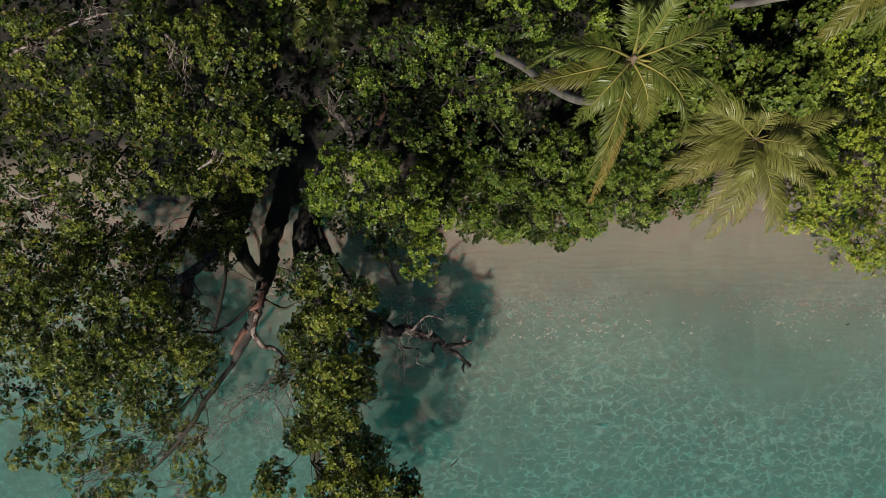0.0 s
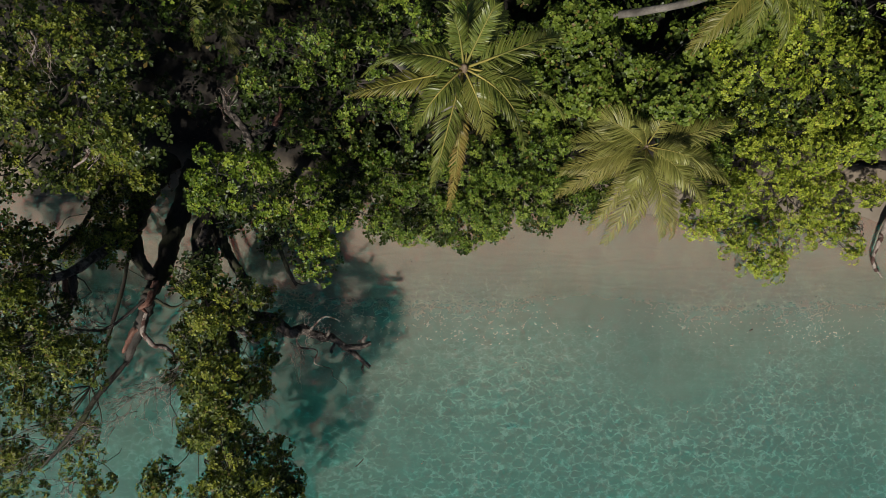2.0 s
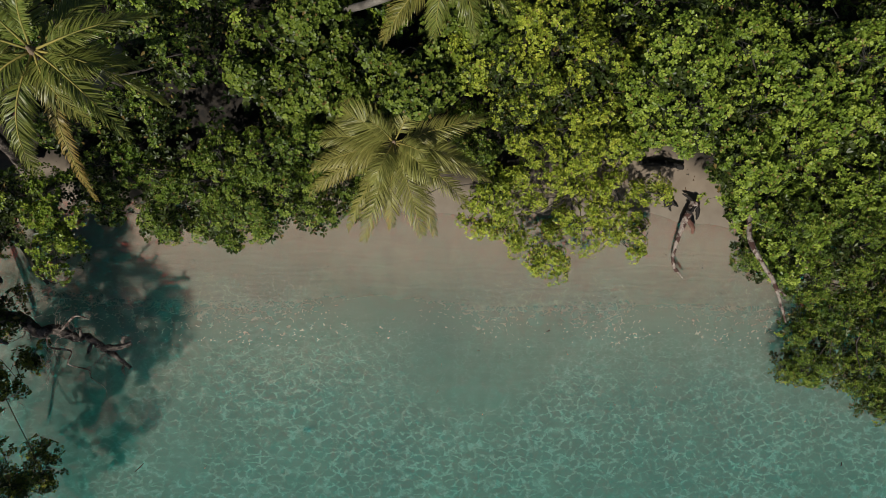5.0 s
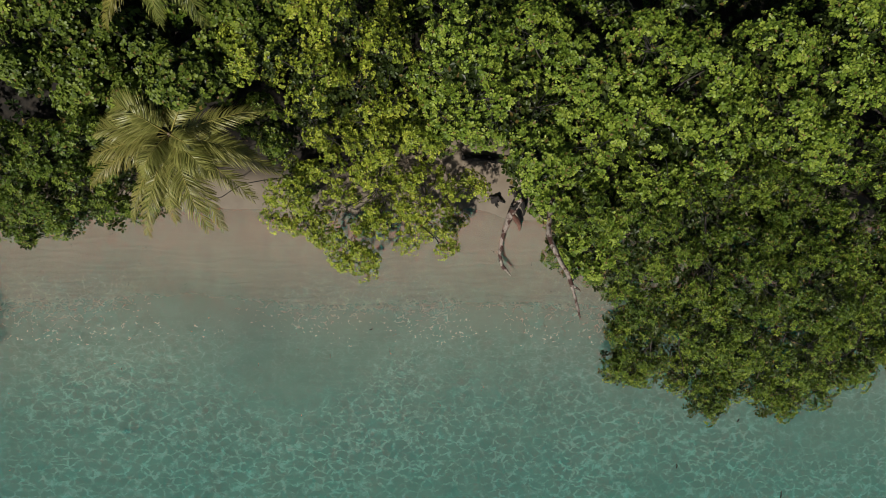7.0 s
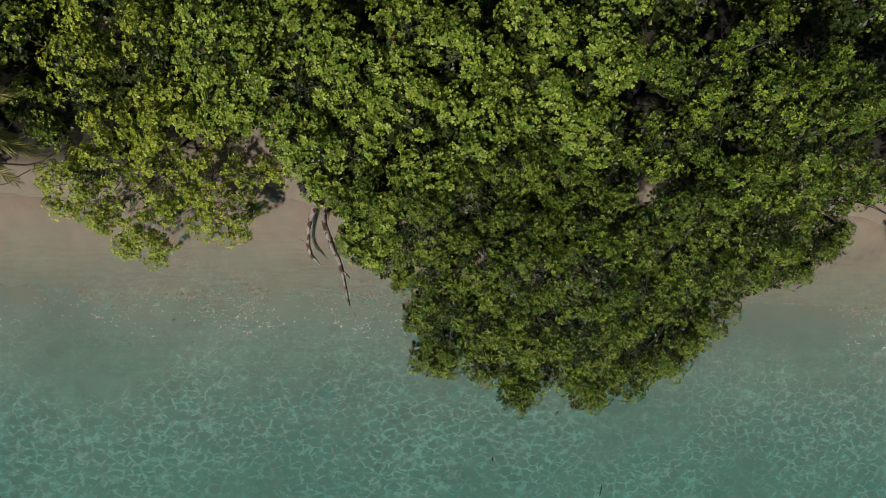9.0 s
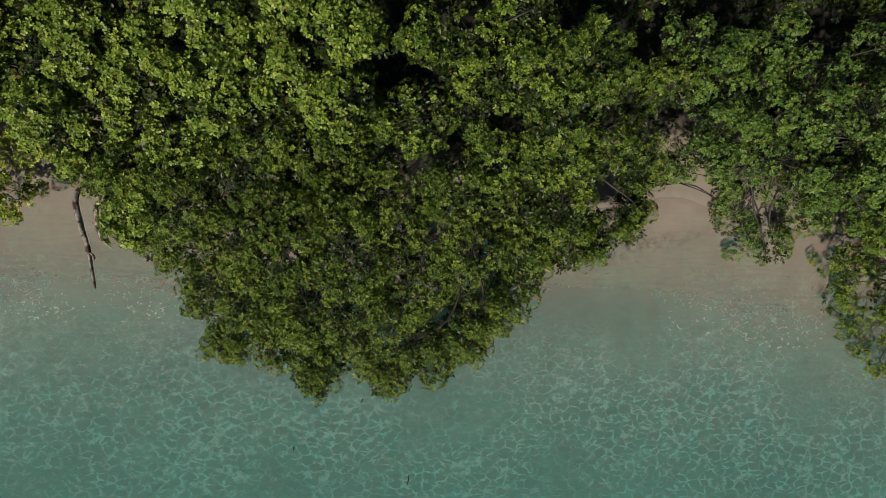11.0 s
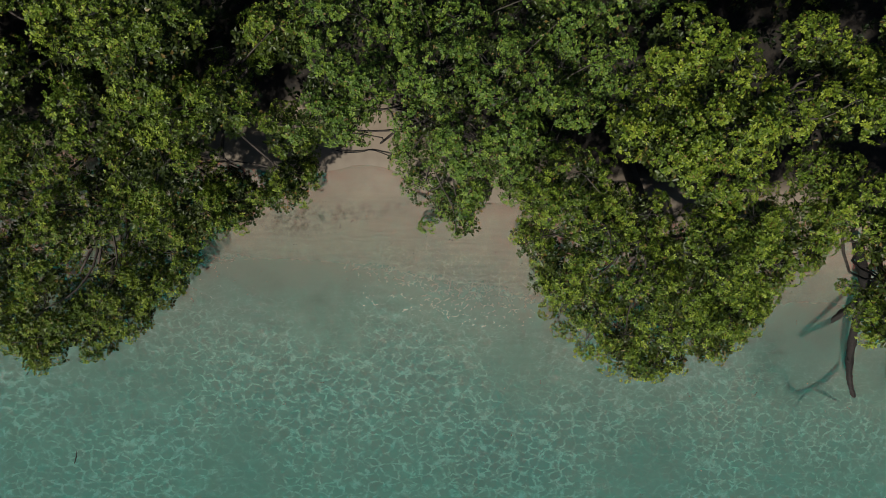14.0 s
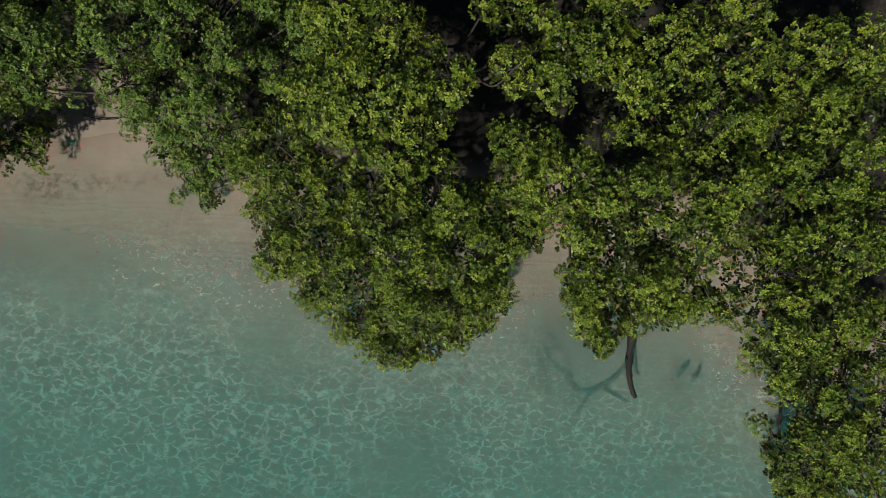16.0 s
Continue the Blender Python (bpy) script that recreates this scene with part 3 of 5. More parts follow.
# ---- trees ----
# lobes of the crowns: x, y, height of the top, radius
WEST_TALL = [
    (-12.8, 7.1, 12.0, 1.6), (-11.2, 5.7, 12.3, 1.8), (-12.5, 3.4, 12.0, 1.8), (-9.3, 7.1, 12.0, 1.6), (-9.2, 4.8, 12.4, 1.7),
    (-6.1, 6.6, 12.5, 1.6), (-6.1, 4.6, 12.3, 1.5), (-5.0, 3.9, 12.0, 1.2), (-11.8, 2.0, 11.0, 1.5), (-14.6, 6.0, 12.0, 1.8),
    (-15.0, 2.7, 11.5, 1.9), (-9.9, 2.9, 10.0, 1.2), (-8.6, 2.8, 9.0, 1.0), (-11.1, 2.6, 10.5, 1.1),
]
WEST_LEANING = [
    (-14.7, 0.5, 9.0, 2.1), (-12.5, -0.8, 10.0, 1.9), (-13.2, -2.7, 11.0, 2.0), (-10.7, -2.4, 10.5, 1.6), (-11.5, -4.1, 11.0, 1.8),
    (-9.2, -3.6, 11.0, 1.2), (-14.6, -6.2, 8.0, 1.8), (-12.0, -6.7, 6.5, 1.4), (-11.4, 0.2, 9.5, 1.1), (-8.9, -4.5, 8.5, 1.1),
    (-15.9, -1.2, 10.0, 2.0), (-16.3, -4.3, 9.5, 2.1), (-10.0, -1.7, 10.0, 0.9), (-8.9, -2.6, 9.5, 0.7),
]
WEST_LOW = [
    (-15.3, -8.8, 5.5, 1.3), (-13.2, -8.6, 5.5, 1.2), (-10.9, -9.1, 5.0, 1.2), (-10.0, -10.6, 5.0, 1.2), (-12.7, -10.3, 5.0, 1.1),
    (-15.1, -10.5, 5.0, 1.1), (-16.2, -7.9, 6.0, 1.2), (-8.9, -6.5, 5.5, 1.0), (-17.1, -9.3, 6.0, 1.0), (-11.0, -7.4, 5.5, 0.9),
    (-13.9, -11.7, 5.0, 1.2), (-10.2, -12.1, 5.0, 1.1),
]
DROOP = [
    (-8.5, -0.1, 6.0, 1.0), (-8.0, 0.8, 6.0, 0.7), (-5.2, -1.5, 7.0, 1.1), (-3.9, -1.0, 8.2, 1.0), (-2.6, -2.1, 8.6, 1.1),
    (-3.6, -2.8, 8.2, 1.0), (-2.1, -3.3, 6.5, 0.8), (-5.1, -3.9, 6.5, 0.9), (-4.0, -4.6, 8.0, 1.1), (-3.0, -5.6, 8.8, 1.2),
    (-4.3, -5.8, 8.0, 1.0), (-2.6, -6.3, 6.0, 0.8), (-2.3, -5.7, 4.0, 0.6), (-3.1, -7.7, 7.7, 1.2), (-4.3, -8.0, 7.0, 1.0),
    (-5.4, -8.7, 5.8, 0.9), (-2.8, -8.9, 8.4, 1.0), (-2.0, -9.4, 9.2, 0.8), (-2.2, -11.0, 4.0, 0.8), (-6.1, -10.1, 6.6, 0.9),
    (-3.5, -10.4, 8.5, 1.1), (-5.8, -5.5, 5.8, 0.7), (-2.0, -11.3, 3.0, 0.8),
]
STRAND = [
    (-2.4, 2.6, 11.5, 1.4), (-3.6, 1.9, 9.5, 1.0), (-2.0, 1.7, 8.3, 1.3), (-0.8, 0.8, 7.0, 1.3), (0.3, -0.3, 6.0, 1.3),
    (0.7, 1.8, 7.5, 1.4), (-1.5, 2.7, 10.0, 1.0), (-3.0, 1.1, 7.5, 0.9), (-1.6, 0.2, 6.0, 0.7), (-0.9, 2.1, 8.0, 1.1),
]
INNER = [
    (-1.0, 7.9, 9.0, 1.4), (0.7, 8.5, 9.3, 1.4), (0.3, 6.8, 8.3, 1.4), (2.3, 7.8, 8.0, 1.5), (2.7, 5.8, 6.5, 1.4),
    (0.3, 5.2, 6.0, 1.4), (4.3, 5.0, 5.6, 1.5), (4.6, 9.0, 8.0, 1.5), (-1.7, 6.5, 8.5, 1.0), (6.1, 8.0, 7.5, 1.5),
    (4.6, 7.1, 6.5, 1.3),
]
HEDGE = [
    (1.8, 3.6, 5.3, 1.5), (3.8, 3.4, 5.0, 1.5), (5.8, 2.8, 5.2, 1.5), (8.1, 2.3, 4.6, 1.5), (10.1, 2.6, 4.8, 1.4),
    (4.3, 1.3, 3.3, 1.3), (6.2, 1.1, 3.2, 1.2), (8.7, 1.2, 3.4, 1.1), (11.2, 1.6, 4.0, 1.2), (13.2, 2.2, 4.2, 1.0),
    (3.1, 1.0, 3.0, 1.0), (11.9, 3.3, 5.0, 1.1), (7.1, 4.2, 5.5, 1.3), (9.1, 4.0, 5.5, 1.3), (10.7, 4.8, 5.5, 1.3),
    (7.2, 0.1, 2.6, 0.5), (1.3, 1.9, 4.0, 1.1), (13.9, 3.3, 4.8, 1.1), (19.2, 4.5, 4.6, 0.9), (20.1, 3.1, 4.0, 0.9),
    (18.2, 5.6, 5.2, 1.1),
]
BROAD = [
    (9.5, 8.8, 8.0, 1.6), (11.6, 7.3, 7.5, 1.6), (11.7, 9.1, 8.5, 1.6), (13.6, 8.0, 8.4, 1.6), (16.0, 6.5, 8.0, 1.3),
    (14.5, 6.2, 7.5, 1.1), (17.5, 8.9, 8.0, 1.6), (16.8, 7.2, 8.4, 1.3), (8.8, 7.4, 6.8, 1.3), (18.9, 9.6, 8.4, 1.4),
    (13.2, 5.9, 6.5, 1.2), (10.6, 6.2, 6.0, 1.2),
]
YELLOW = [
    (18.8, 8.0, 8.4, 1.4), (21.7, 9.5, 7.6, 1.5), (21.1, 7.2, 7.2, 1.5), (23.0, 6.8, 6.6, 1.4), (20.8, 5.9, 5.6, 1.3),
    (23.1, 5.4, 5.3, 1.3), (24.3, 8.3, 7.0, 1.4), (24.6, 6.5, 6.0, 1.3), (26.3, 4.9, 4.6, 1.0), (20.2, 10.0, 8.0, 1.2),
    (24.3, 10.7, 6.0, 1.5), (27.7, 9.5, 5.0, 1.7), (27.4, 7.1, 5.0, 1.4),
]
SPARSE = [
    (19.8, 2.4, 4.6, 1.3), (21.7, 3.3, 5.6, 1.5), (23.8, 2.6, 4.9, 1.5), (26.2, 2.3, 4.4, 1.5), (28.3, 2.6, 4.1, 1.2),
    (20.4, 0.8, 3.6, 1.2), (22.4, -0.3, 3.1, 1.2), (24.4, 0.8, 3.6, 1.5), (26.6, 0.3, 3.1, 1.2), (23.3, -1.1, 2.5, 0.8),
    (18.9, 1.1, 3.4, 0.8), (21.7, 4.6, 5.9, 1.2), (23.7, 4.6, 5.9, 1.2), (25.8, 4.6, 5.5, 1.0), (27.8, 0.9, 3.0, 0.7),
]
ALMOND = [
    (27.6, 8.4, 8.7, 1.8), (28.4, 6.2, 8.2, 1.9), (30.4, 8.4, 9.0, 1.8), (30.7, 5.7, 8.6, 1.8), (30.7, 3.6, 7.6, 1.4),
    (32.1, 1.9, 6.6, 1.3), (32.9, 7.0, 9.2, 1.8), (33.2, 4.1, 8.4, 1.8), (34.0, 1.4, 7.4, 1.7), (33.8, -0.5, 6.1, 1.3),
    (35.4, 8.1, 9.5, 1.8), (35.5, 5.2, 9.2, 1.8), (36.3, 2.7, 8.6, 1.6), (38.1, 7.4, 9.8, 1.7), (38.2, 4.5, 9.6, 1.8),
    (40.6, 8.1, 10.0, 1.7), (40.9, 5.4, 10.0, 1.7), (43.1, 6.8, 10.0, 1.5), (43.6, 8.9, 10.0, 1.5), (43.2, 4.1, 9.8, 1.4),
    (26.3, 7.3, 7.5, 1.1), (26.6, 5.6, 6.5, 1.1),
]
POINT_WEST = [
    (33.6, -0.4, 6.0, 1.5), (33.4, 1.2, 7.0, 1.4), (35.4, -1.6, 6.0, 1.4), (36.3, -0.0, 7.5, 1.7), (35.8, 1.6, 8.0, 1.6),
    (38.4, 1.1, 8.4, 1.9), (38.7, -1.2, 8.2, 1.9), (37.2, -3.5, 5.5, 1.4), (37.7, -5.8, 3.8, 1.5), (39.4, -3.9, 7.0, 1.7),
    (39.5, -6.6, 3.5, 1.3), (40.8, -1.9, 8.5, 1.9), (41.6, -4.4, 7.0, 2.0), (41.4, -8.0, 2.6, 1.2), (43.2, -6.9, 4.0, 1.5),
    (45.5, -7.7, 3.2, 1.2), (43.9, -4.9, 7.0, 1.8), (43.5, -2.1, 8.3, 1.9), (40.7, -0.0, 8.6, 1.7), (40.1, 2.8, 8.4, 1.5),
    (42.3, 2.3, 7.0, 1.5), (44.7, 2.3, 7.2, 1.5), (36.2, -4.2, 3.5, 1.0), (36.8, -6.6, 2.6, 1.2), (40.6, -5.9, 4.0, 1.3),
    (42.5, -6.6, 3.5, 1.2),
]
POINT_EAST = [
    (46.5, -6.1, 4.6, 1.4), (46.5, -3.4, 7.0, 1.8), (45.4, -0.5, 7.4, 1.8), (49.5, -4.4, 5.0, 1.3), (48.9, -1.7, 7.0, 1.7),
    (52.1, -2.3, 4.6, 1.2), (51.0, -0.4, 7.0, 1.6), (54.5, -0.7, 5.5, 1.4), (57.5, 0.3, 4.6, 1.1), (57.3, 2.2, 6.0, 1.4),
    (43.3, 0.2, 7.4, 1.7), (47.9, 0.8, 8.5, 1.7), (57.0, -0.8, 4.0, 0.8), (51.7, -3.5, 3.5, 1.2), (50.8, -5.2, 3.0, 1.2),
    (49.3, -6.6, 2.8, 1.2), (47.5, -7.7, 2.6, 1.2), (41.3, -8.5, 2.2, 1.2), (45.1, -8.3, 2.5, 1.2), (48.8, -5.7, 4.0, 1.3),
    (47.3, -6.5, 3.5, 1.1),
]
BACK_WEST = [
    (43.6, 4.6, 7.7, 1.8), (42.8, 2.3, 7.4, 1.8), (46.4, 7.0, 8.5, 1.2), (46.4, 3.5, 9.5, 1.5), (48.6, 6.6, 9.5, 1.7),
    (49.1, 4.3, 9.0, 1.6), (51.1, 8.1, 9.5, 1.5), (51.3, 5.4, 9.5, 1.8), (49.9, 2.0, 8.5, 1.6), (52.7, 3.3, 8.5, 1.9),
    (53.8, 6.7, 9.5, 1.5), (44.2, 7.1, 9.0, 1.2),
]
BACK_MID = [
    (51.5, 5.3, 10.5, 1.4), (53.5, 5.4, 10.5, 1.7), (52.3, 3.8, 9.5, 1.5), (51.3, 2.2, 8.5, 1.3), (53.5, 2.1, 9.0, 1.5),
    (55.6, 2.5, 8.5, 1.3), (50.8, 0.1, 7.5, 1.6), (52.6, 0.1, 7.6, 1.6), (53.6, -1.7, 5.5, 1.3), (55.2, -1.1, 5.0, 1.2),
    (51.7, -2.0, 6.0, 1.3), (57.0, -0.1, 5.0, 0.7), (57.6, 5.6, 9.0, 1.3), (56.4, 5.5, 7.0, 1.1),
]
DULL = [
    (60.7, 3.7, 7.6, 1.4), (62.1, 5.8, 7.8, 1.6), (59.4, 6.1, 9.0, 1.3), (64.0, 4.3, 8.5, 1.6), (63.5, 2.4, 7.2, 1.4),
    (65.2, 1.8, 8.0, 1.6), (66.3, 4.2, 8.7, 1.6), (67.0, 1.7, 8.4, 1.6), (68.4, 3.6, 8.5, 1.3), (63.7, 0.2, 3.0, 1.2),
    (64.5, -1.2, 2.3, 1.2), (65.3, -2.2, 2.1, 0.8), (65.4, 0.2, 6.0, 1.2), (62.8, 1.3, 4.0, 0.9), (67.2, 0.1, 7.0, 1.1),
    (59.4, 3.6, 8.0, 1.0), (65.0, 6.6, 8.0, 1.3), (69.4, 6.8, 8.6, 1.6), (71.1, 5.0, 8.6, 1.3), (69.1, 4.6, 8.0, 1.1),
    (71.4, 7.2, 9.0, 1.5), (67.8, 7.5, 8.0, 1.4), (65.8, -1.5, 2.3, 1.0), (59.2, 2.5, 8.0, 0.9), (60.4, 2.4, 7.5, 0.9),
    (58.1, 7.2, 8.5, 1.2), (60.5, 7.3, 8.5, 1.3), (62.8, 7.7, 8.0, 1.2), (70.2, 3.2, 8.0, 1.2), (58.1, 1.9, 7.0, 0.6),
    (60.3, 1.7, 7.0, 0.7), (59.1, 2.4, 7.5, 0.8), (69.1, 1.6, 5.0, 1.1), (68.4, 1.1, 4.5, 0.8),
]
CAPE = [
    (69.0, -0.6, 7.0, 1.3), (69.0, -2.5, 5.5, 1.1), (70.2, -4.1, 6.0, 1.4), (70.2, -0.0, 8.5, 1.5), (71.1, -2.3, 9.0, 1.7),
    (71.7, -5.7, 4.6, 1.2), (73.5, -7.2, 4.0, 1.2), (74.5, -8.7, 3.0, 0.9), (73.0, -4.4, 9.3, 1.7), (75.1, -6.8, 5.6, 1.4),
    (75.9, -5.7, 7.5, 1.4), (74.9, -3.3, 10.2, 1.7), (78.1, -7.0, 5.0, 1.1), (76.5, -4.3, 9.4, 1.3), (78.7, -3.6, 8.0, 1.2),
    (80.3, -2.9, 8.0, 1.1), (79.0, -2.0, 8.6, 1.3), (76.7, -1.7, 9.5, 1.5), (69.4, -2.8, 2.0, 1.1), (69.9, -4.5, 1.8, 1.2),
    (70.9, -6.3, 1.8, 1.2), (72.2, -7.7, 1.9, 1.2), (74.1, -8.7, 1.9, 1.2), (79.2, -5.1, 5.5, 0.9), (79.6, -6.1, 5.0, 0.9),
    (77.7, -7.6, 4.0, 1.1), (78.7, -7.0, 4.5, 1.0), (78.3, -5.8, 6.5, 1.1), (77.5, -6.2, 6.5, 1.0), (75.3, -8.8, 3.0, 1.0),
    (76.5, -8.4, 3.5, 1.0), (72.8, -1.6, 8.2, 1.1), (71.9, -1.0, 7.6, 0.9),
]
BRIGHT = [
    (72.9, 2.9, 10.5, 1.5), (73.2, 4.5, 11.5, 1.5), (74.6, 3.6, 12.0, 1.2), (74.7, 1.4, 12.3, 1.4), (73.2, 1.0, 11.0, 1.6),
    (76.5, 2.0, 12.4, 1.2), (79.1, 2.5, 12.0, 0.9), (75.8, 0.5, 11.5, 1.0), (80.5, 4.2, 11.0, 1.2), (82.6, 3.6, 10.5, 1.2),
    (82.6, 5.7, 10.5, 1.3), (71.8, 1.5, 10.0, 1.1), (78.6, 5.3, 11.0, 1.1), (74.9, -0.3, 10.5, 1.3),
]
EAST = [
    (79.9, -1.9, 9.2, 1.2), (81.1, -0.8, 10.5, 1.4), (79.9, 0.4, 10.0, 1.3), (82.0, -2.7, 10.5, 1.3), (82.9, -5.0, 10.2, 1.1),
    (82.8, -6.4, 10.0, 0.6), (82.2, -5.1, 10.0, 0.6), (84.1, -4.0, 11.0, 1.3), (83.8, -1.7, 11.4, 1.5), (85.0, -5.4, 10.4, 1.0),
    (86.6, -5.0, 10.4, 0.9), (86.0, -3.1, 11.5, 1.3), (86.8, -1.0, 11.3, 1.5), (84.6, 0.8, 10.6, 1.6), (87.0, 1.3, 11.0, 1.5),
    (83.9, -3.2, 9.6, 1.1), (82.0, -4.3, 10.0, 0.6), (82.3, -5.8, 9.8, 0.6), (83.1, -6.9, 9.5, 0.6), (84.1, -6.2, 9.6, 0.7),
    (85.9, -5.6, 9.8, 0.7), (87.6, -5.4, 9.6, 0.7),
]
EAST_END = [
    (89.1, -3.9, 11.0, 1.5), (89.7, -6.2, 10.0, 1.3), (90.3, -5.5, 11.0, 1.5), (91.1, -8.0, 9.8, 1.2), (90.6, -7.6, 8.8, 0.8),
    (92.2, -9.9, 9.0, 1.2), (92.5, -12.1, 7.4, 1.2), (92.4, -7.9, 10.0, 1.6), (94.0, -11.1, 8.2, 1.6), (88.9, -1.4, 11.0, 1.5),
    (88.6, 1.0, 11.0, 1.4), (90.7, -2.9, 11.5, 1.5), (90.5, -0.4, 11.5, 1.5), (92.3, -5.0, 11.0, 1.5), (90.3, 1.9, 11.4, 1.4),
    (92.2, 1.6, 11.5, 1.6), (93.0, -2.2, 11.5, 1.6), (94.4, -6.5, 10.5, 1.7), (95.6, -10.2, 9.0, 1.7), (95.1, -14.4, 5.0, 1.6),
    (96.9, -13.9, 6.0, 1.5), (94.3, -13.2, 5.2, 1.2), (94.6, -15.8, 4.6, 1.2),
]
BACK_EAST = [
    (81.5, 3.5, 12.0, 1.2), (83.7, 2.8, 11.0, 1.2), (85.0, 3.9, 11.5, 1.4), (87.0, 3.5, 11.5, 1.3), (89.8, 3.7, 12.0, 1.5),
    (91.5, 4.1, 12.0, 1.6), (87.2, 5.2, 12.0, 1.2), (80.4, 2.4, 11.0, 1.1),
]
# crown added mostly out of view to cast shade on the lagoon
UNSEEN_OVERHANG = [
    (-0.7, -11.9, 8.2, 1.0), (-2.0, -12.3, 8.0, 1.3), (-3.6, -12.5, 7.6, 1.3), (-1.2, -14.0, 6.4, 1.2), (-2.8, -14.4, 6.0, 1.3),
    (-1.2, -11.2, 9.4, 1.0), (-2.8, -11.6, 9.2, 1.1), (-0.9, -9.9, 9.7, 1.0), (-0.4, -10.7, 9.6, 0.9), (-1.9, -10.4, 9.5, 0.9),
]
UNDER = [
    (-9.7, 3.6, 6.0, 1.3), (-8.0, 3.1, 6.0, 1.3), (-10.7, 3.5, 6.5, 1.0), (-9.3, 1.8, 5.0, 0.9), (-8.1, 2.2, 5.0, 0.8),
    (-9.7, 0.3, 5.0, 1.0), (-10.8, -0.0, 5.0, 0.8), (-7.0, 3.3, 6.0, 0.9), (-11.8, 0.2, 5.5, 1.0),
]


# openings cut in the western crowns to fit the camera's view, so that the sand and the water show: x, y on the ground,
# half-widths
WEST_GAPS = [(-14.4, 1.9, 1.5, 0.8), (-12.7, 1.4, 0.9, 0.5), (-8.4, 0.7, 0.9, 1.2), (-7.5, 3.1, 0.6, 0.8), (-13.7, 4.5, 0.9, 0.7), (-10.7, -2.4, 1.6, 1.3),
             (-12.0, -3.7, 1.2, 0.7), (-4.6, -0.2, 1.3, 1.7), (-7.0, -0.6, 0.6, 1.2), (-8.9, -7.1, 1.7, 2.2), (-9.7, -10.1, 1.2, 1.5), (-7.0, -11.5, 1.0, 0.9),
             (-11.6, -8.2, 1.0, 0.6), (-2.2, 0.3, 1.0, 0.7)]

DENSE = 1.43         # puffs of leaves for each that the figures below name


def skeleton_limbs(root, fork, lobes, base_r):
    """The courses of a trunk and of one limb to each lobe."""
    root, fork = np.array(root, float), np.array(fork, float)
    mid = (root + fork) / 2 + np.array([rng.normal(0, 0.4), rng.normal(0, 0.4), 0.1])
    trunk = ([root - (0, 0, 0.3), mid, fork], [base_r * 1.25, base_r, base_r * 0.8])
    limbs = []
    for x, y, top, r in lobes:
        end = np.array([x, y, top - r * 0.8])
        d = end - fork
        far = np.linalg.norm(d)
        pts = [fork]
        for u in (0.25, 0.5, 0.75):
            pts.append(fork + d * u + np.array([rng.normal(0, 0.09), rng.normal(0, 0.09), -0.09 * math.sin(math.pi * u) + rng.normal(0, 0.03)]) * far)
        limbs.append((pts + [end], [base_r * 0.36, base_r * 0.28, base_r * 0.2, base_r * 0.13, 0.025]))
    return trunk, limbs


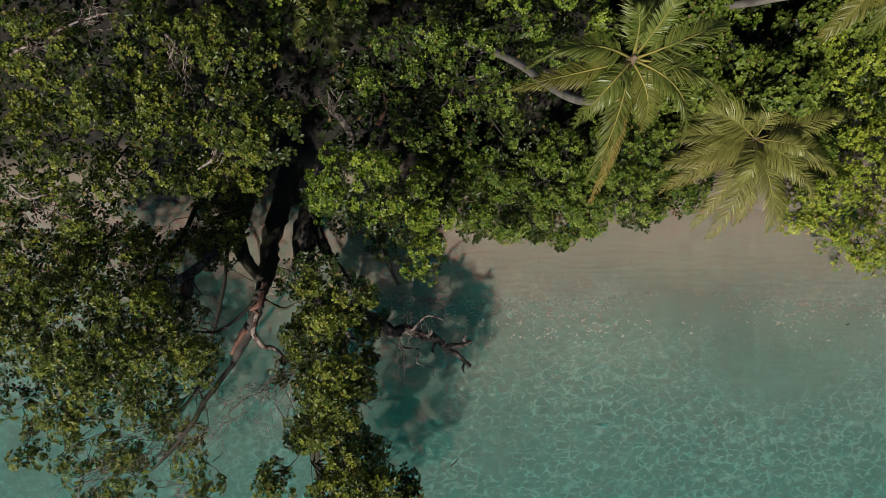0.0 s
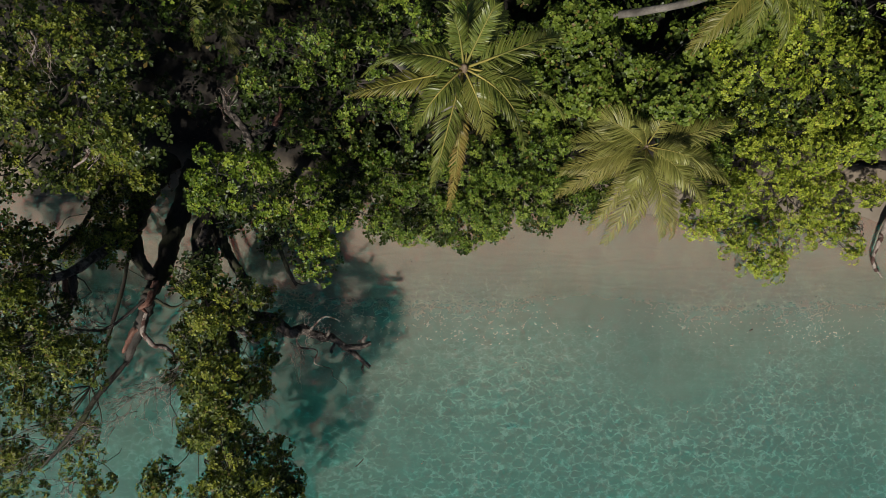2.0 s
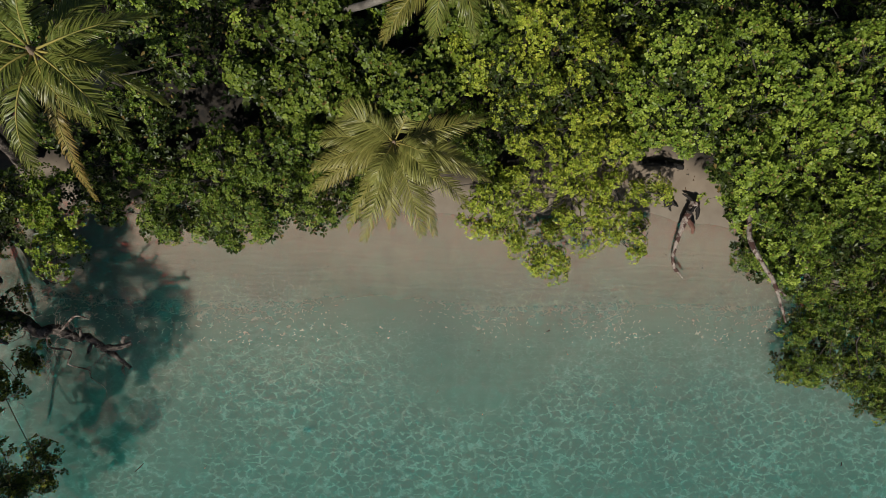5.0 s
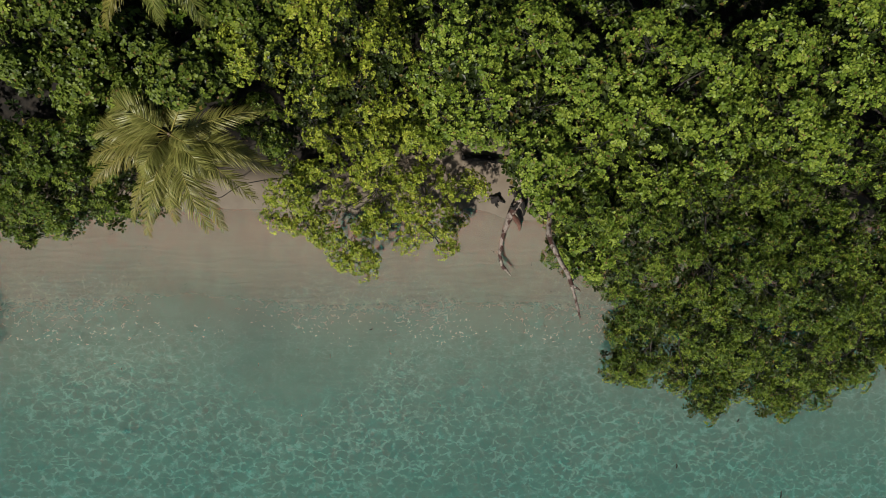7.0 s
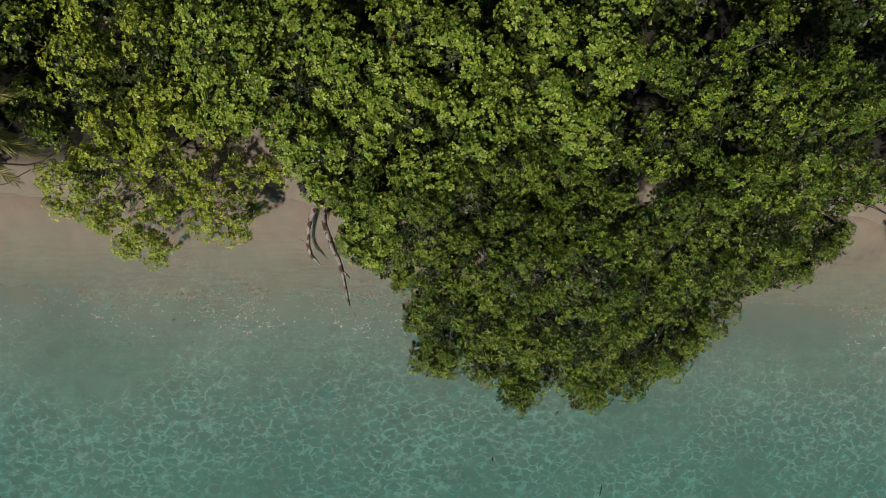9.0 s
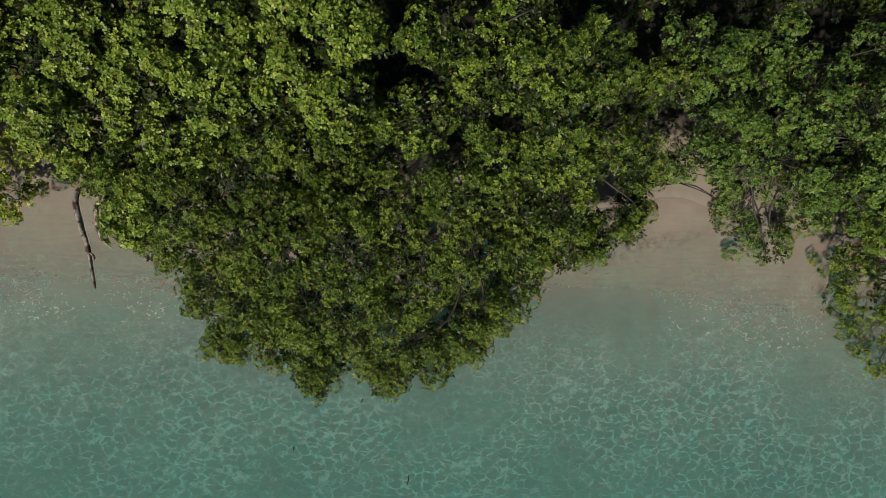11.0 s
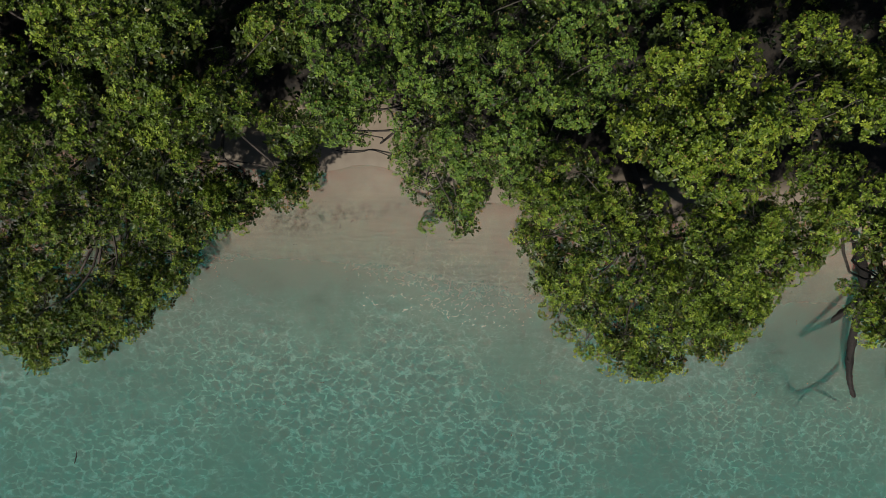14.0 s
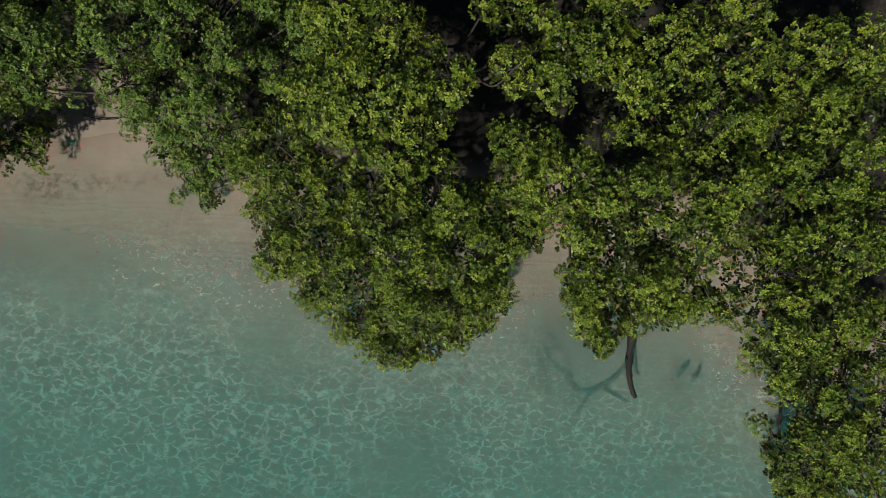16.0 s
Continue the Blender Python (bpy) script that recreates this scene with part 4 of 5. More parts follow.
def leafy(name, label, category, lobes, mat, root, fork, base_r=0.22, fill=1.5, puff=0.62, tufts=9, size=0.24, leaves=7, slim=0.5, lift=0.35,
          bark=None, group="", core=46, gaps=(), bridge=True):
    """A tree or shrub: trunk, limbs to its lobes, twigs to the puffs and a crown of leaf tufts."""
    bark = bark or BARK
    tree = thing(name, tuple(root), label, category, group)
    inv = Matrix.Translation(-Vector(root))
    trunk, arms = skeleton_limbs(root, fork, lobes, base_r)
    made = [under("trunk", tube("trunk", trunk[0], trunk[1], bark, 9), tree)]
    for pts, rad in arms:
        made.append(under("limb", tube("limb", pts, rad, bark, 6, sub=3), tree))
    lobes = [(x, y, top + float(rng.uniform(-1.2, 0.5)), r * 1.05) for x, y, top, r in lobes]
    C, N, PC = foliage(bridged(lobes) if bridge else lobes, fill * DENSE, puff * 0.72, tufts * 2.6, own=len(lobes))
    dry = (C[:, 2] > 0.3) & (C[:, 2] > ground_height(C[:, 0], C[:, 1]) + 0.2)     # no leaves under water or in the ground
    for gx, gy, gw, gd in gaps:
        # openings slant towards the camera's early position, to fit its view
        off = C[:, :2] - (gx, gy) - C[:, 2:] * np.array([(3.5 - gx) * 0.03, -gy * 0.03])
        dry &= ((off / (gw, gd)) ** 2).sum(1) > rng.uniform(0.75, 1.3, len(C))
    C, N = C[dry], N[dry]
    PC = PC[PC[:, 2] > 0.45]
    ends = np.array([a[0][-1] for a in arms])
    # a puff far from its limb hangs on a short twig of its own
    back = ends[np.array([int(np.argmin(((ends - c) ** 2).sum(1))) for c in PC])] - PC
    far = np.linalg.norm(back, axis=1)[:, None]
    starts = PC + back * np.minimum(1.0, 1.1 / (far + 1e-6)) + rng.normal(0, 0.1, PC.shape)
    made.append(tagged(under("branchwork", twig_mesh("branchwork", starts, PC + (0, 0, 0.15), np.full(len(PC), 0.02), TWIG_SHADE_BARK), tree), kind="stuff"))
    s = 0.70 * size * rng.uniform(0.75, 1.2, len(C))
    made.append(under("crown", leaf_mesh("crown", C, N, s, mat, leaves, slim, lift), tree))
    # leaves lower down inside the crown, with its shade put into their colour
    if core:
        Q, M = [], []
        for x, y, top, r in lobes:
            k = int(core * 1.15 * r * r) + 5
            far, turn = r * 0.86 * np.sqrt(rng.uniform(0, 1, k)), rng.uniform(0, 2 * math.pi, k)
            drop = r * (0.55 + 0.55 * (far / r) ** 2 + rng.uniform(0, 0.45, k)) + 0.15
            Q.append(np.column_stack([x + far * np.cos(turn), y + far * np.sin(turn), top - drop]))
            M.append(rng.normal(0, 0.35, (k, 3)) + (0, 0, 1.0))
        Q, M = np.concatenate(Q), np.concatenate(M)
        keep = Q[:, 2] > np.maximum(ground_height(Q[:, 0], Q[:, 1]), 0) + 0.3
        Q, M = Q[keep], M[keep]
        made.append(under("inner_foliage", leaf_mesh("inner_foliage", Q, M, rng.uniform(0.95, 1.3, len(Q)) * size, LEAF_CROWN_SHADE, 6, max(slim, 0.5), 0.2), tree, "inner leaves with the crown's shade darkened into their colour"))
    for ob in made:
        ob.matrix_parent_inverse = inv
    return tree


def ground_at(x, y):
    return float(ground_height(x, y))


def at_ground(x, y):
    return (x, y, ground_at(x, y))


BEACH = "trees along the shore"
leafy("beach_tree", "tall beach tree with olive-green leaf tufts and bare grey twigs", "tree", WEST_TALL, LEAF_WEST, at_ground(-8.5, 8.5), (-9.0, 6.5, 7.5), 0.24, fill=0.95, core=24, size=0.215, leaves=8, group=BEACH, gaps=WEST_GAPS, bridge=False)
leafy("beach_tree", "old beach tree leaning over the water with yellow-green leaves", "tree", WEST_LEANING, LEAF_WEST, at_ground(-10.5, 4.0), (-11.0, -0.8, 5.4), 0.12, fill=1.35, size=0.215, leaves=8, core=30, group=BEACH, bark=BARK_DARK, gaps=WEST_GAPS)
leafy("beach_tree", "low open crown of thin grey branches above the water", "tree", WEST_LOW, LEAF_WEST, at_ground(-9.5, 3.4), (-10.0, -6.5, 3.6), 0.09, fill=1.0, puff=0.5, tufts=7, size=0.23, core=0, group=BEACH, bark=BARK_DARK, gaps=WEST_GAPS)
leafy("beach_tree", "drooping tree with dark limbs and olive leaves over the shaded water", "tree", DROOP, LEAF_WEST, at_ground(-4.6, 2.9), (-5.0, -2.6, 3.4), 0.10, fill=1.8, puff=0.52, tufts=8, size=0.24, core=26, group=BEACH, bark=BARK_DARK, gaps=WEST_GAPS)
leafy("beach_tree", "added leaning tree, crown mostly out of view, shading the lagoon", "tree", UNSEEN_OVERHANG, LEAF_WEST, at_ground(-5.4, 2.7), (-4.9, -10.4, 2.8), 0.13, fill=1.35, puff=0.52, tufts=8, size=0.24, core=26, group=BEACH, bark=BARK_DARK, gaps=WEST_GAPS)
leafy("beach_tree", "small shaded understorey tree with dark leaves beside the leaning trunks", "tree", UNDER, LEAF_WEST, at_ground(-8.0, 4.2), (-8.2, 2.2, 3.2), 0.08, fill=1.3, puff=0.5, tufts=7, size=0.24, core=16, group=BEACH, bark=BARK_DARK, gaps=WEST_GAPS)
leafy("beach_tree", "slender beach tree with clustered green leaves above the sand", "tree", STRAND, LEAF_OLIVE, at_ground(-1.4, 3.6), (-1.6, 2.4, 5.0), 0.2, fill=1.25, puff=0.55, size=0.22, core=18, group=BEACH, gaps=WEST_GAPS)
leafy("beach_tree", "shaded inland tree with small mid-green leaves", "tree", INNER, LEAF_SHRUB, at_ground(2.0, 8.2), (2.0, 7.4, 4.5), 0.22, fill=0.58, core=20, size=0.21, leaves=7, group=BEACH, bridge=False)
leafy("beach_shrub", "dense rounded shore shrub with spoon-shaped green leaves", "shrub", HEDGE, LEAF_SHRUB, at_ground(7.0, 3.8), (7.2, 3.0, 1.9), 0.16, fill=1.6, puff=0.55, tufts=10, size=0.21, leaves=8, slim=0.45, group=BEACH)
leafy("beach_tree", "bright tree with large round glossy leaves behind the palms", "tree", BROAD, LEAF_BROAD, at_ground(13.4, 8.6), (13.4, 8.0, 4.5), 0.22, fill=1.5, puff=0.65, tufts=12, size=0.22, leaves=5, slim=0.72, lift=0.3, group=BEACH)
leafy("beach_tree", "yellow-green tree with a bumpy dense crown", "tree", YELLOW, LEAF_YELLOW, at_ground(23.0, 8.0), (23.0, 7.6, 3.4), 0.2, fill=1.45, size=0.19, tufts=10, slim=0.55, group=BEACH)
leafy("beach_tree", "small sparse tree with light leaves over pale sand", "tree", SPARSE, LEAF_YELLOW, at_ground(24.0, 4.6), (23.8, 2.6, 2.4), 0.07, fill=2.1, puff=0.5, tufts=9, size=0.185, slim=0.55, core=0, group=BEACH)
leafy("beach_tree", "broad sunlit tree crown of closely set leaf rosettes", "tree", ALMOND, LEAF_ALMOND, at_ground(35.0, 6.4), (35.0, 5.6, 5.2), 0.34, fill=1.6, puff=0.62, tufts=9, size=0.25, slim=0.55, group=BEACH)
leafy("beach_tree", "dark domed tree reaching over the water with narrow glossy leaves", "tree", POINT_WEST, LEAF_POINT, at_ground(39.5, 3.2), (39.8, -0.8, 4.0), 0.32, fill=1.65, puff=0.55, tufts=11, size=0.205, leaves=8, slim=0.38, lift=0.45, group=BEACH)
leafy("beach_tree", "dark green tree with narrow glossy leaves over shallow water", "tree", POINT_EAST, LEAF_POINT, at_ground(49.5, 3.6), (49.6, 0.4, 4.2), 0.28, fill=1.32, puff=0.55, tufts=11, size=0.205, leaves=8, slim=0.38, lift=0.45, group=BEACH)
leafy("beach_tree", "tall tree with uneven yellow-green clumps and dark gaps", "tree", BACK_WEST, LEAF_EAST, at_ground(48.0, 7.2), (48.2, 5.6, 5.5), 0.28, fill=1.05, size=0.23, slim=0.42, leaves=8, group=BEACH, bridge=False)
leafy("beach_tree", "deep green tree overhanging a small sandy cove", "tree", BACK_MID, LEAF_POINT, at_ground(54.0, 5.0), (54.0, 3.4, 4.8), 0.28, fill=1.12, puff=0.6, size=0.22, slim=0.4, leaves=8, group=BEACH)
leafy("beach_tree", "dull blue-green tree with soft open foliage beside the cove", "tree", DULL, LEAF_DULL, at_ground(64.0, 4.6), (64.0, 3.2, 3.8), 0.24, fill=1.4, puff=0.55, tufts=10, size=0.19, leaves=7, slim=0.5, core=26, group=BEACH)
leafy("beach_tree", "rounded glossy tree bulging from the shore over clear water", "tree", CAPE, LEAF_EAST, at_ground(74.5, 1.6), (74.6, -2.6, 4.2), 0.3, fill=1.6, puff=0.55, tufts=11, size=0.205, leaves=8, slim=0.38, lift=0.45, group=BEACH)
leafy("beach_tree", "tall sunlit tree with pale yellow-green leaf clumps", "tree", BRIGHT, LEAF_OLIVE, at_ground(77.0, 4.0), (76.8, 3.0, 7.5), 0.28, fill=1.45, puff=0.58, tufts=10, size=0.22, leaves=8, slim=0.42, group=BEACH)
leafy("beach_tree", "broad tree with glossy mid-green leaves above a submerged log", "tree", EAST, LEAF_EAST, at_ground(84.5, 1.0), (84.4, -1.2, 5.2), 0.28, fill=1.5, puff=0.58, tufts=10, size=0.21, leaves=8, slim=0.38, lift=0.45, group=BEACH)
leafy("beach_tree", "large tree with dense yellow-green foliage down to the water", "tree", EAST_END, LEAF_EAST, at_ground(93.0, -2.0), (93.0, -4.4, 5.4), 0.34, fill=1.4, puff=0.6, tufts=10, size=0.21, leaves=8, slim=0.4, lift=0.45, group=BEACH)
leafy("beach_tree", "tall inland tree with scattered bright leaf clumps", "tree", BACK_EAST, LEAF_OLIVE, at_ground(86.0, 5.6), (86.0, 4.4, 7.5), 0.26, fill=1.35, size=0.22, slim=0.45, group=BEACH, bridge=False)

# inland wood behind the shore trees
for i, x in enumerate(np.arange(-16, 98, 6.0)):
    x = float(x + rng.uniform(-1, 1))
    lobes = []
    for k in range(7):
        lobes.append((x + float(rng.uniform(-3.6, 3.6)), float(rng.uniform(10.2, 14.0)), float(rng.uniform(6.0, 8.6)), float(rng.uniform(1.2, 1.8))))
    leafy("inland_tree", "inland tree with a dark green crown in the wood", "tree", lobes, (LEAF_SHRUB, LEAF_ALMOND, LEAF_POINT)[i % 3], at_ground(x, 12.8),
          (x, 12.6, 4.0), 0.22, fill=0.33, tufts=5, size=0.3, leaves=6, core=12, group="inland wood")

# the wood goes on inland, out of sight of the shore
fc = []
for k in range(6000):
    x, y = float(rng.uniform(-40, 125)), 15.0 + 48.0 * float(rng.uniform(0, 1)) ** 1.5
    fc.append((x, y, 6.0 + 1.6 * noise.noise(Vector((x * 0.22, y * 0.22, 0.5))) + float(rng.uniform(-1.6, 0.6))))
fc = np.array(fc)
tagged(new("woodland", leaf_mesh("woodland", fc, rng.normal(0, 0.35, fc.shape) + (0, 0, 1), rng.uniform(0.55, 1.0, len(fc)), LEAF_SHRUB, 6, 0.6, 0.4)),
       "dark green woodland canopy continuing inland", "woodland", kind="stuff")

# low growth, coloured near black to deepen the shade between the trees
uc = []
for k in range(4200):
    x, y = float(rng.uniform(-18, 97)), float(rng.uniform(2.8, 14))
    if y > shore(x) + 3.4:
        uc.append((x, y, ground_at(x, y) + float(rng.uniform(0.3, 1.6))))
# extra growth added to blacken the bright ground in the western gap
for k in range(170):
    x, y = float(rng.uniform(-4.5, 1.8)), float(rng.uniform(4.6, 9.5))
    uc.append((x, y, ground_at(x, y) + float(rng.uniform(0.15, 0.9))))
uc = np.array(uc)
tagged(new("undergrowth", leaf_mesh("undergrowth", uc, rng.normal(0, 0.35, uc.shape) + (0, 0, 1), rng.uniform(0.25, 0.42, len(uc)), LEAF_GAP_SHADE, 8, 0.4, 0.5)),
       "low seedlings and ferns darkened in colour to deepen the shade", "undergrowth", kind="stuff")

# ---- palms ----
def frond_mesh(azimuth, reach, rise, droop, width, age, bend=0.0, roll=0.0):
    """A feathered palm leaf: its rachis, and leaflets that stand off it and then hang. bend: how far the tip swings sideways, for each
    metre of reach. roll: how far the leaf turns about its rachis towards the tip, so that both rows hang to one side."""
    a = radians(azimuth)
    out, across = np.array([math.cos(a), math.sin(a), 0]), np.array([-math.sin(a), math.cos(a), 0])
    up = np.array([0, 0, 1.0])
    n = 168
    s = np.linspace(0, 1, n)
    spine = out * (reach * (s - 0.10 * s ** 3) / 0.9)[:, None] + across * (bend * reach * s * s)[:, None] + up * (rise * np.sin(s * 1.9) - droop * s ** 2.4)[:, None]
    T = np.gradient(spine, axis=0)
    T /= np.linalg.norm(T, axis=1)[:, None]
    hang = rng.uniform(0.3, 0.65)
    V, L, F, tone = [], [], [], []
    ragged = {-1: 0, 1: 0}
    for i in range(16, n):
        u = s[i]
        lat = np.cross(up, T[i])
        lat /= np.linalg.norm(lat) + 1e-9
        over = np.cross(T[i], lat)
        turn = roll * min(1.0, u * 1.6)
        lat, over = math.cos(turn) * lat + math.sin(turn) * over, math.cos(turn) * over - math.sin(turn) * lat
        for sg in (-1, 1):
            ragged[sg] = 3 if rng.uniform() < 0.035 else max(0, ragged[sg] - 1)
            if ragged[sg]:
                continue
            prof = 1.12 * width * (0.45 + 0.75 * math.sin(math.pi * min(1.0, 0.12 + 0.8 * u)) ** 0.7) * rng.uniform(0.75, 1.12) * (1 - 0.35 * u * u)
            d0 = sg * lat * (1.0 - 0.35 * u) + T[i] * (0.5 + 0.75 * u + rng.normal(0, 0.1)) + over * (0.35 - 0.5 * hang + rng.normal(0, 0.12))
            d0 /= np.linalg.norm(d0)
            d1 = d0 * (1.0 - 0.45 * hang) + up * (-0.9 * hang * rng.uniform(0.6, 1.2)) + T[i] * 0.15
            d1 /= np.linalg.norm(d1)
            d2 = d1 - up * 0.7 * hang
            d2 /= np.linalg.norm(d2)
            p0 = spine[i]
            p1 = p0 + d0 * prof * 0.45
            p2 = p1 + d1 * prof * 0.33
            p3 = p2 + d2 * prof * 0.25
            w = 0.019 * (0.75 + 0.4 * math.sin(math.pi * u)) * (T[i] * 0.9 + rng.normal(0, 0.25, 3))
            k = len(V)
            V += [p0 - w * 0.6, p0 + w * 0.6, p1 + w, p1 - w, p2 + w * 0.8, p2 - w * 0.8, p3]
            L += [k, k + 1, k + 2, k + 3, k + 3, k + 2, k + 4, k + 5, k + 5, k + 4, k + 6]
            F += [4, 4, 3]
            g = min(1.0, max(0.0, age * (0.75 + 0.5 * u) + rng.normal(0, 0.06)))
            tone += [g * 0.7, g * 0.7, g * 0.9, g * 0.9, g, g, min(1, g * 1.3 + 0.08)]
    return np.array(V), F, L, tone, spine


def palm(label, crown, root, fronds, mat, trunk_r, group="palms", course=None):
    """fronds: azimuth, reach, rise, droop, leaflet length, age (0 fresh to 1 dry), and for some the side swing and the roll."""
    tree = thing("palm_tree", tuple(root), label, "palm", group)
    inv = Matrix.Translation(-Vector(root))
    c, r0 = np.array(crown, float), np.array(root, float)
    made = []
    lean = (c - r0) * np.array([1, 1, 0])
    pts, rad = [], []
    for u in np.linspace(0, 1, 9):
        pts.append(r0 + np.array([0, 0, (c[2] - r0[2] - 0.25) * u]) + lean * (u ** 1.6) + np.array([0, 0, -0.3 if u == 0 else 0]))
        rad.append(trunk_r * (1.35 - 0.5 * min(1, u * 4)) if u < 0.2 else trunk_r * (0.97 - 0.25 * u))
    if course:
        pts = [r0 - (0, 0, 0.3)] + [np.array(p, float) for p in course] + [c - (0, 0, 0.25)]
        rad = list(np.linspace(1.2, 0.75, len(pts)) * trunk_r)
    made.append(under("trunk", tube("trunk", pts, rad, PALM_BARK, 10, 0.12, sub=5), tree))
    heart = tube("heart", [c - (0, 0, 0.45), c - (0, 0, 0.1), c + (0, 0, 0.25)], [trunk_r * 0.9, trunk_r * 0.95, 0.04], FIBRE, 8, 0.3)
    made.append(under("heart", heart, tree, "fibrous brown palm heart"))
    for az, ln, rise, droop, wd, age, *swing in fronds:
        V, F, L, tone, spine = frond_mesh(az, ln, rise, droop, wd, age, *swing)
        step = np.array([math.cos(radians(az)) * 0.10, math.sin(radians(az)) * 0.10, 0.25 * (rise - 0.6)])
        V, spine = V + step, spine + step
        fr = under("frond", raw_mesh("frond", V + c, F, L, mat, (("tone", tone),)), tree, "half-dry brown-tipped palm frond" if age > 0.4 else "")
        fr.matrix_parent_inverse = inv
        rb = tube("rachis", (spine + c + (0, 0, 0.012))[[0, 40, 80, 120, 160]], [0.04, 0.026, 0.018, 0.012, 0.006], RACHIS, 5, 0.0, sub=3)
        under("rachis", rb, fr)
    for ob in made:
        ob.matrix_parent_inverse = inv
    return tree


palm("tall leaning coconut palm with ragged green fronds", (5.75, 4.75, 16.9), at_ground(2.2, 10.4), [
    (196, 2.95, 0.3, 1.0, 0.50, 0.45, -0.10, 0.6), (166, 2.45, 0.9, 1.5, 0.56, 0.08, 0.28, 1.0), (226, 1.9, 0.7, 1.7, 0.52, 0.08, 0.05, 0.5), (254, 2.95, 0.4, 2.0, 0.56, 0.14, 0.04, -0.7),
    (271, 3.4, -0.9, 2.6, 0.36, 1.0, -0.05, 0.0), (328, 2.5, 0.7, 2.0, 0.56, 0.1, -0.26, -0.5), (350, 3.0, 0.6, 1.7, 0.56, 0.18, -0.18, -1.0), (6, 1.9, -0.1, 1.2, 0.5, 0.1, -0.05, -0.3),
    (16, 2.9, 0.6, 1.2, 0.50, 0.12, 0.14, -0.6), (58, 2.3, -0.1, 1.0, 0.5, 0.05, 0.0, 0.3), (86, 2.5, 1.1, 1.2, 0.62, 0.06, 0.2, 1.1), (292, 1.7, 0.4, 2.0, 0.5, 0.3, 0.1, 0.2),
    (62, 1.35, 1.5, 0.3, 0.28, 0.0), (118, 0.9, 1.4, 0.2, 0.28, 0.0)],
    PALM_LEAF, 0.155, course=[(2.9, 9.0, 4.5), (4.1, 7.2, 8.2), (5.1, 5.0, 12.0), (5.6, 4.25, 14.6)])
palm("short coconut palm with a wide olive crown at the water's edge", (15.0, 4.45, 6.0), at_ground(15.0, 5.4), [
    (206, 4.2, 0.4, 1.4, 0.74, 0.42, 0.06, 0.2), (195, 3.7, 0.6, 1.3, 0.78, 0.25, 0.03, 0.4), (174, 3.1, 0.8, 1.2, 0.85, 0.12, 0.06, 0.3), (150, 2.6, 1.0, 1.1, 0.95, 0.05, 0.05, -0.4),
    (115, 2.4, 0.1, 1.2, 0.85, 0.1, 0.0, 0.2), (62, 3.3, 0.9, 1.0, 0.85, 0.1, 0.0, 0.4), (14, 4.2, 0.9, 1.1, 0.74, 0.16, 0.06, -0.5), (350, 3.4, 0.8, 1.4, 0.8, 0.1, -0.06, -0.5),
    (345, 4.5, 0.5, 1.5, 0.8, 0.18, -0.05, -0.5), (326, 4.1, 0.6, 1.6, 0.8, 0.14, -0.08, -0.3), (300, 4.3, 0.3, 1.7, 0.72, 0.2, -0.08, -0.2), (288, 4.1, 0.5, 1.7, 0.85, 0.1, 0.0, -0.3),
    (266, 3.6, 0.4, 1.7, 0.75, 0.2, 0.04, 0.0), (253, 4.4, 0.4, 1.7, 0.78, 0.16, -0.02, 0.2), (238, 4.2, 0.3, 1.8, 0.62, 0.22, 0.05, 0.5), (318, 2.4, 1.1, 1.1, 0.8, 0.02, -0.05, -0.2),
    (245, 2.0, 1.2, 0.9, 0.7, 0.0, 0.0, 0.2), (92, 2.1, 0.0, 1.2, 0.75, 0.4), (330, 1.5, 1.6, 0.4, 0.45, 0.0), (150, 1.2, 1.6, 0.3, 0.4, 0.0)], PALM_LEAF_OLIVE, 0.17)
palm("leaning coconut palm with a bare pale trunk among broad leaves", (16.7, 9.7, 12.4), at_ground(9.6, 11.2), [
    (230, 3.2, 0.4, 1.5, 0.65, 0.42, 0.0, 0.3), (262, 2.3, 0.5, 1.6, 0.7, 0.12), (300, 2.6, 0.5, 1.6, 0.75, 0.12, -0.05, -0.4), (200, 2.5, 0.7, 1.2, 0.7, 0.1), (325, 2.8, 0.6, 1.2, 0.75, 0.1, 0.0, -0.4),
    (10, 2.9, 0.6, 1.2, 0.75, 0.1), (50, 2.8, 0.8, 1.2, 0.75, 0.05), (90, 2.8, 0.8, 1.2, 0.75, 0.05), (130, 2.8, 0.6, 1.2, 0.75, 0.1), (165, 2.6, 0.6, 1.3, 0.7, 0.1), (280, 1.4, 1.4, 0.4, 0.4, 0.0)],
    PALM_LEAF, 0.16, course=[(11.6, 10.4, 4.6), (13.8, 9.6, 8.2), (15.4, 9.3, 10.6)])
palm("young palm in deep shade with dark drooping fronds", (-3.7, 11.6, 5.2), at_ground(-3.8, 12.1), [
    (200, 2.6, 0.5, 1.4, 0.7, 0.1), (240, 2.8, 0.4, 1.6, 0.7, 0.1), (275, 2.8, 0.4, 1.7, 0.7, 0.2), (310, 2.8, 0.4, 1.6, 0.7, 0.1), (350, 2.6, 0.5, 1.3, 0.7, 0.1),
    (40, 2.6, 0.6, 1.2, 0.7, 0.1), (90, 2.6, 0.6, 1.2, 0.7, 0.1), (140, 2.6, 0.6, 1.2, 0.7, 0.1)], PALM_LEAF, 0.13)

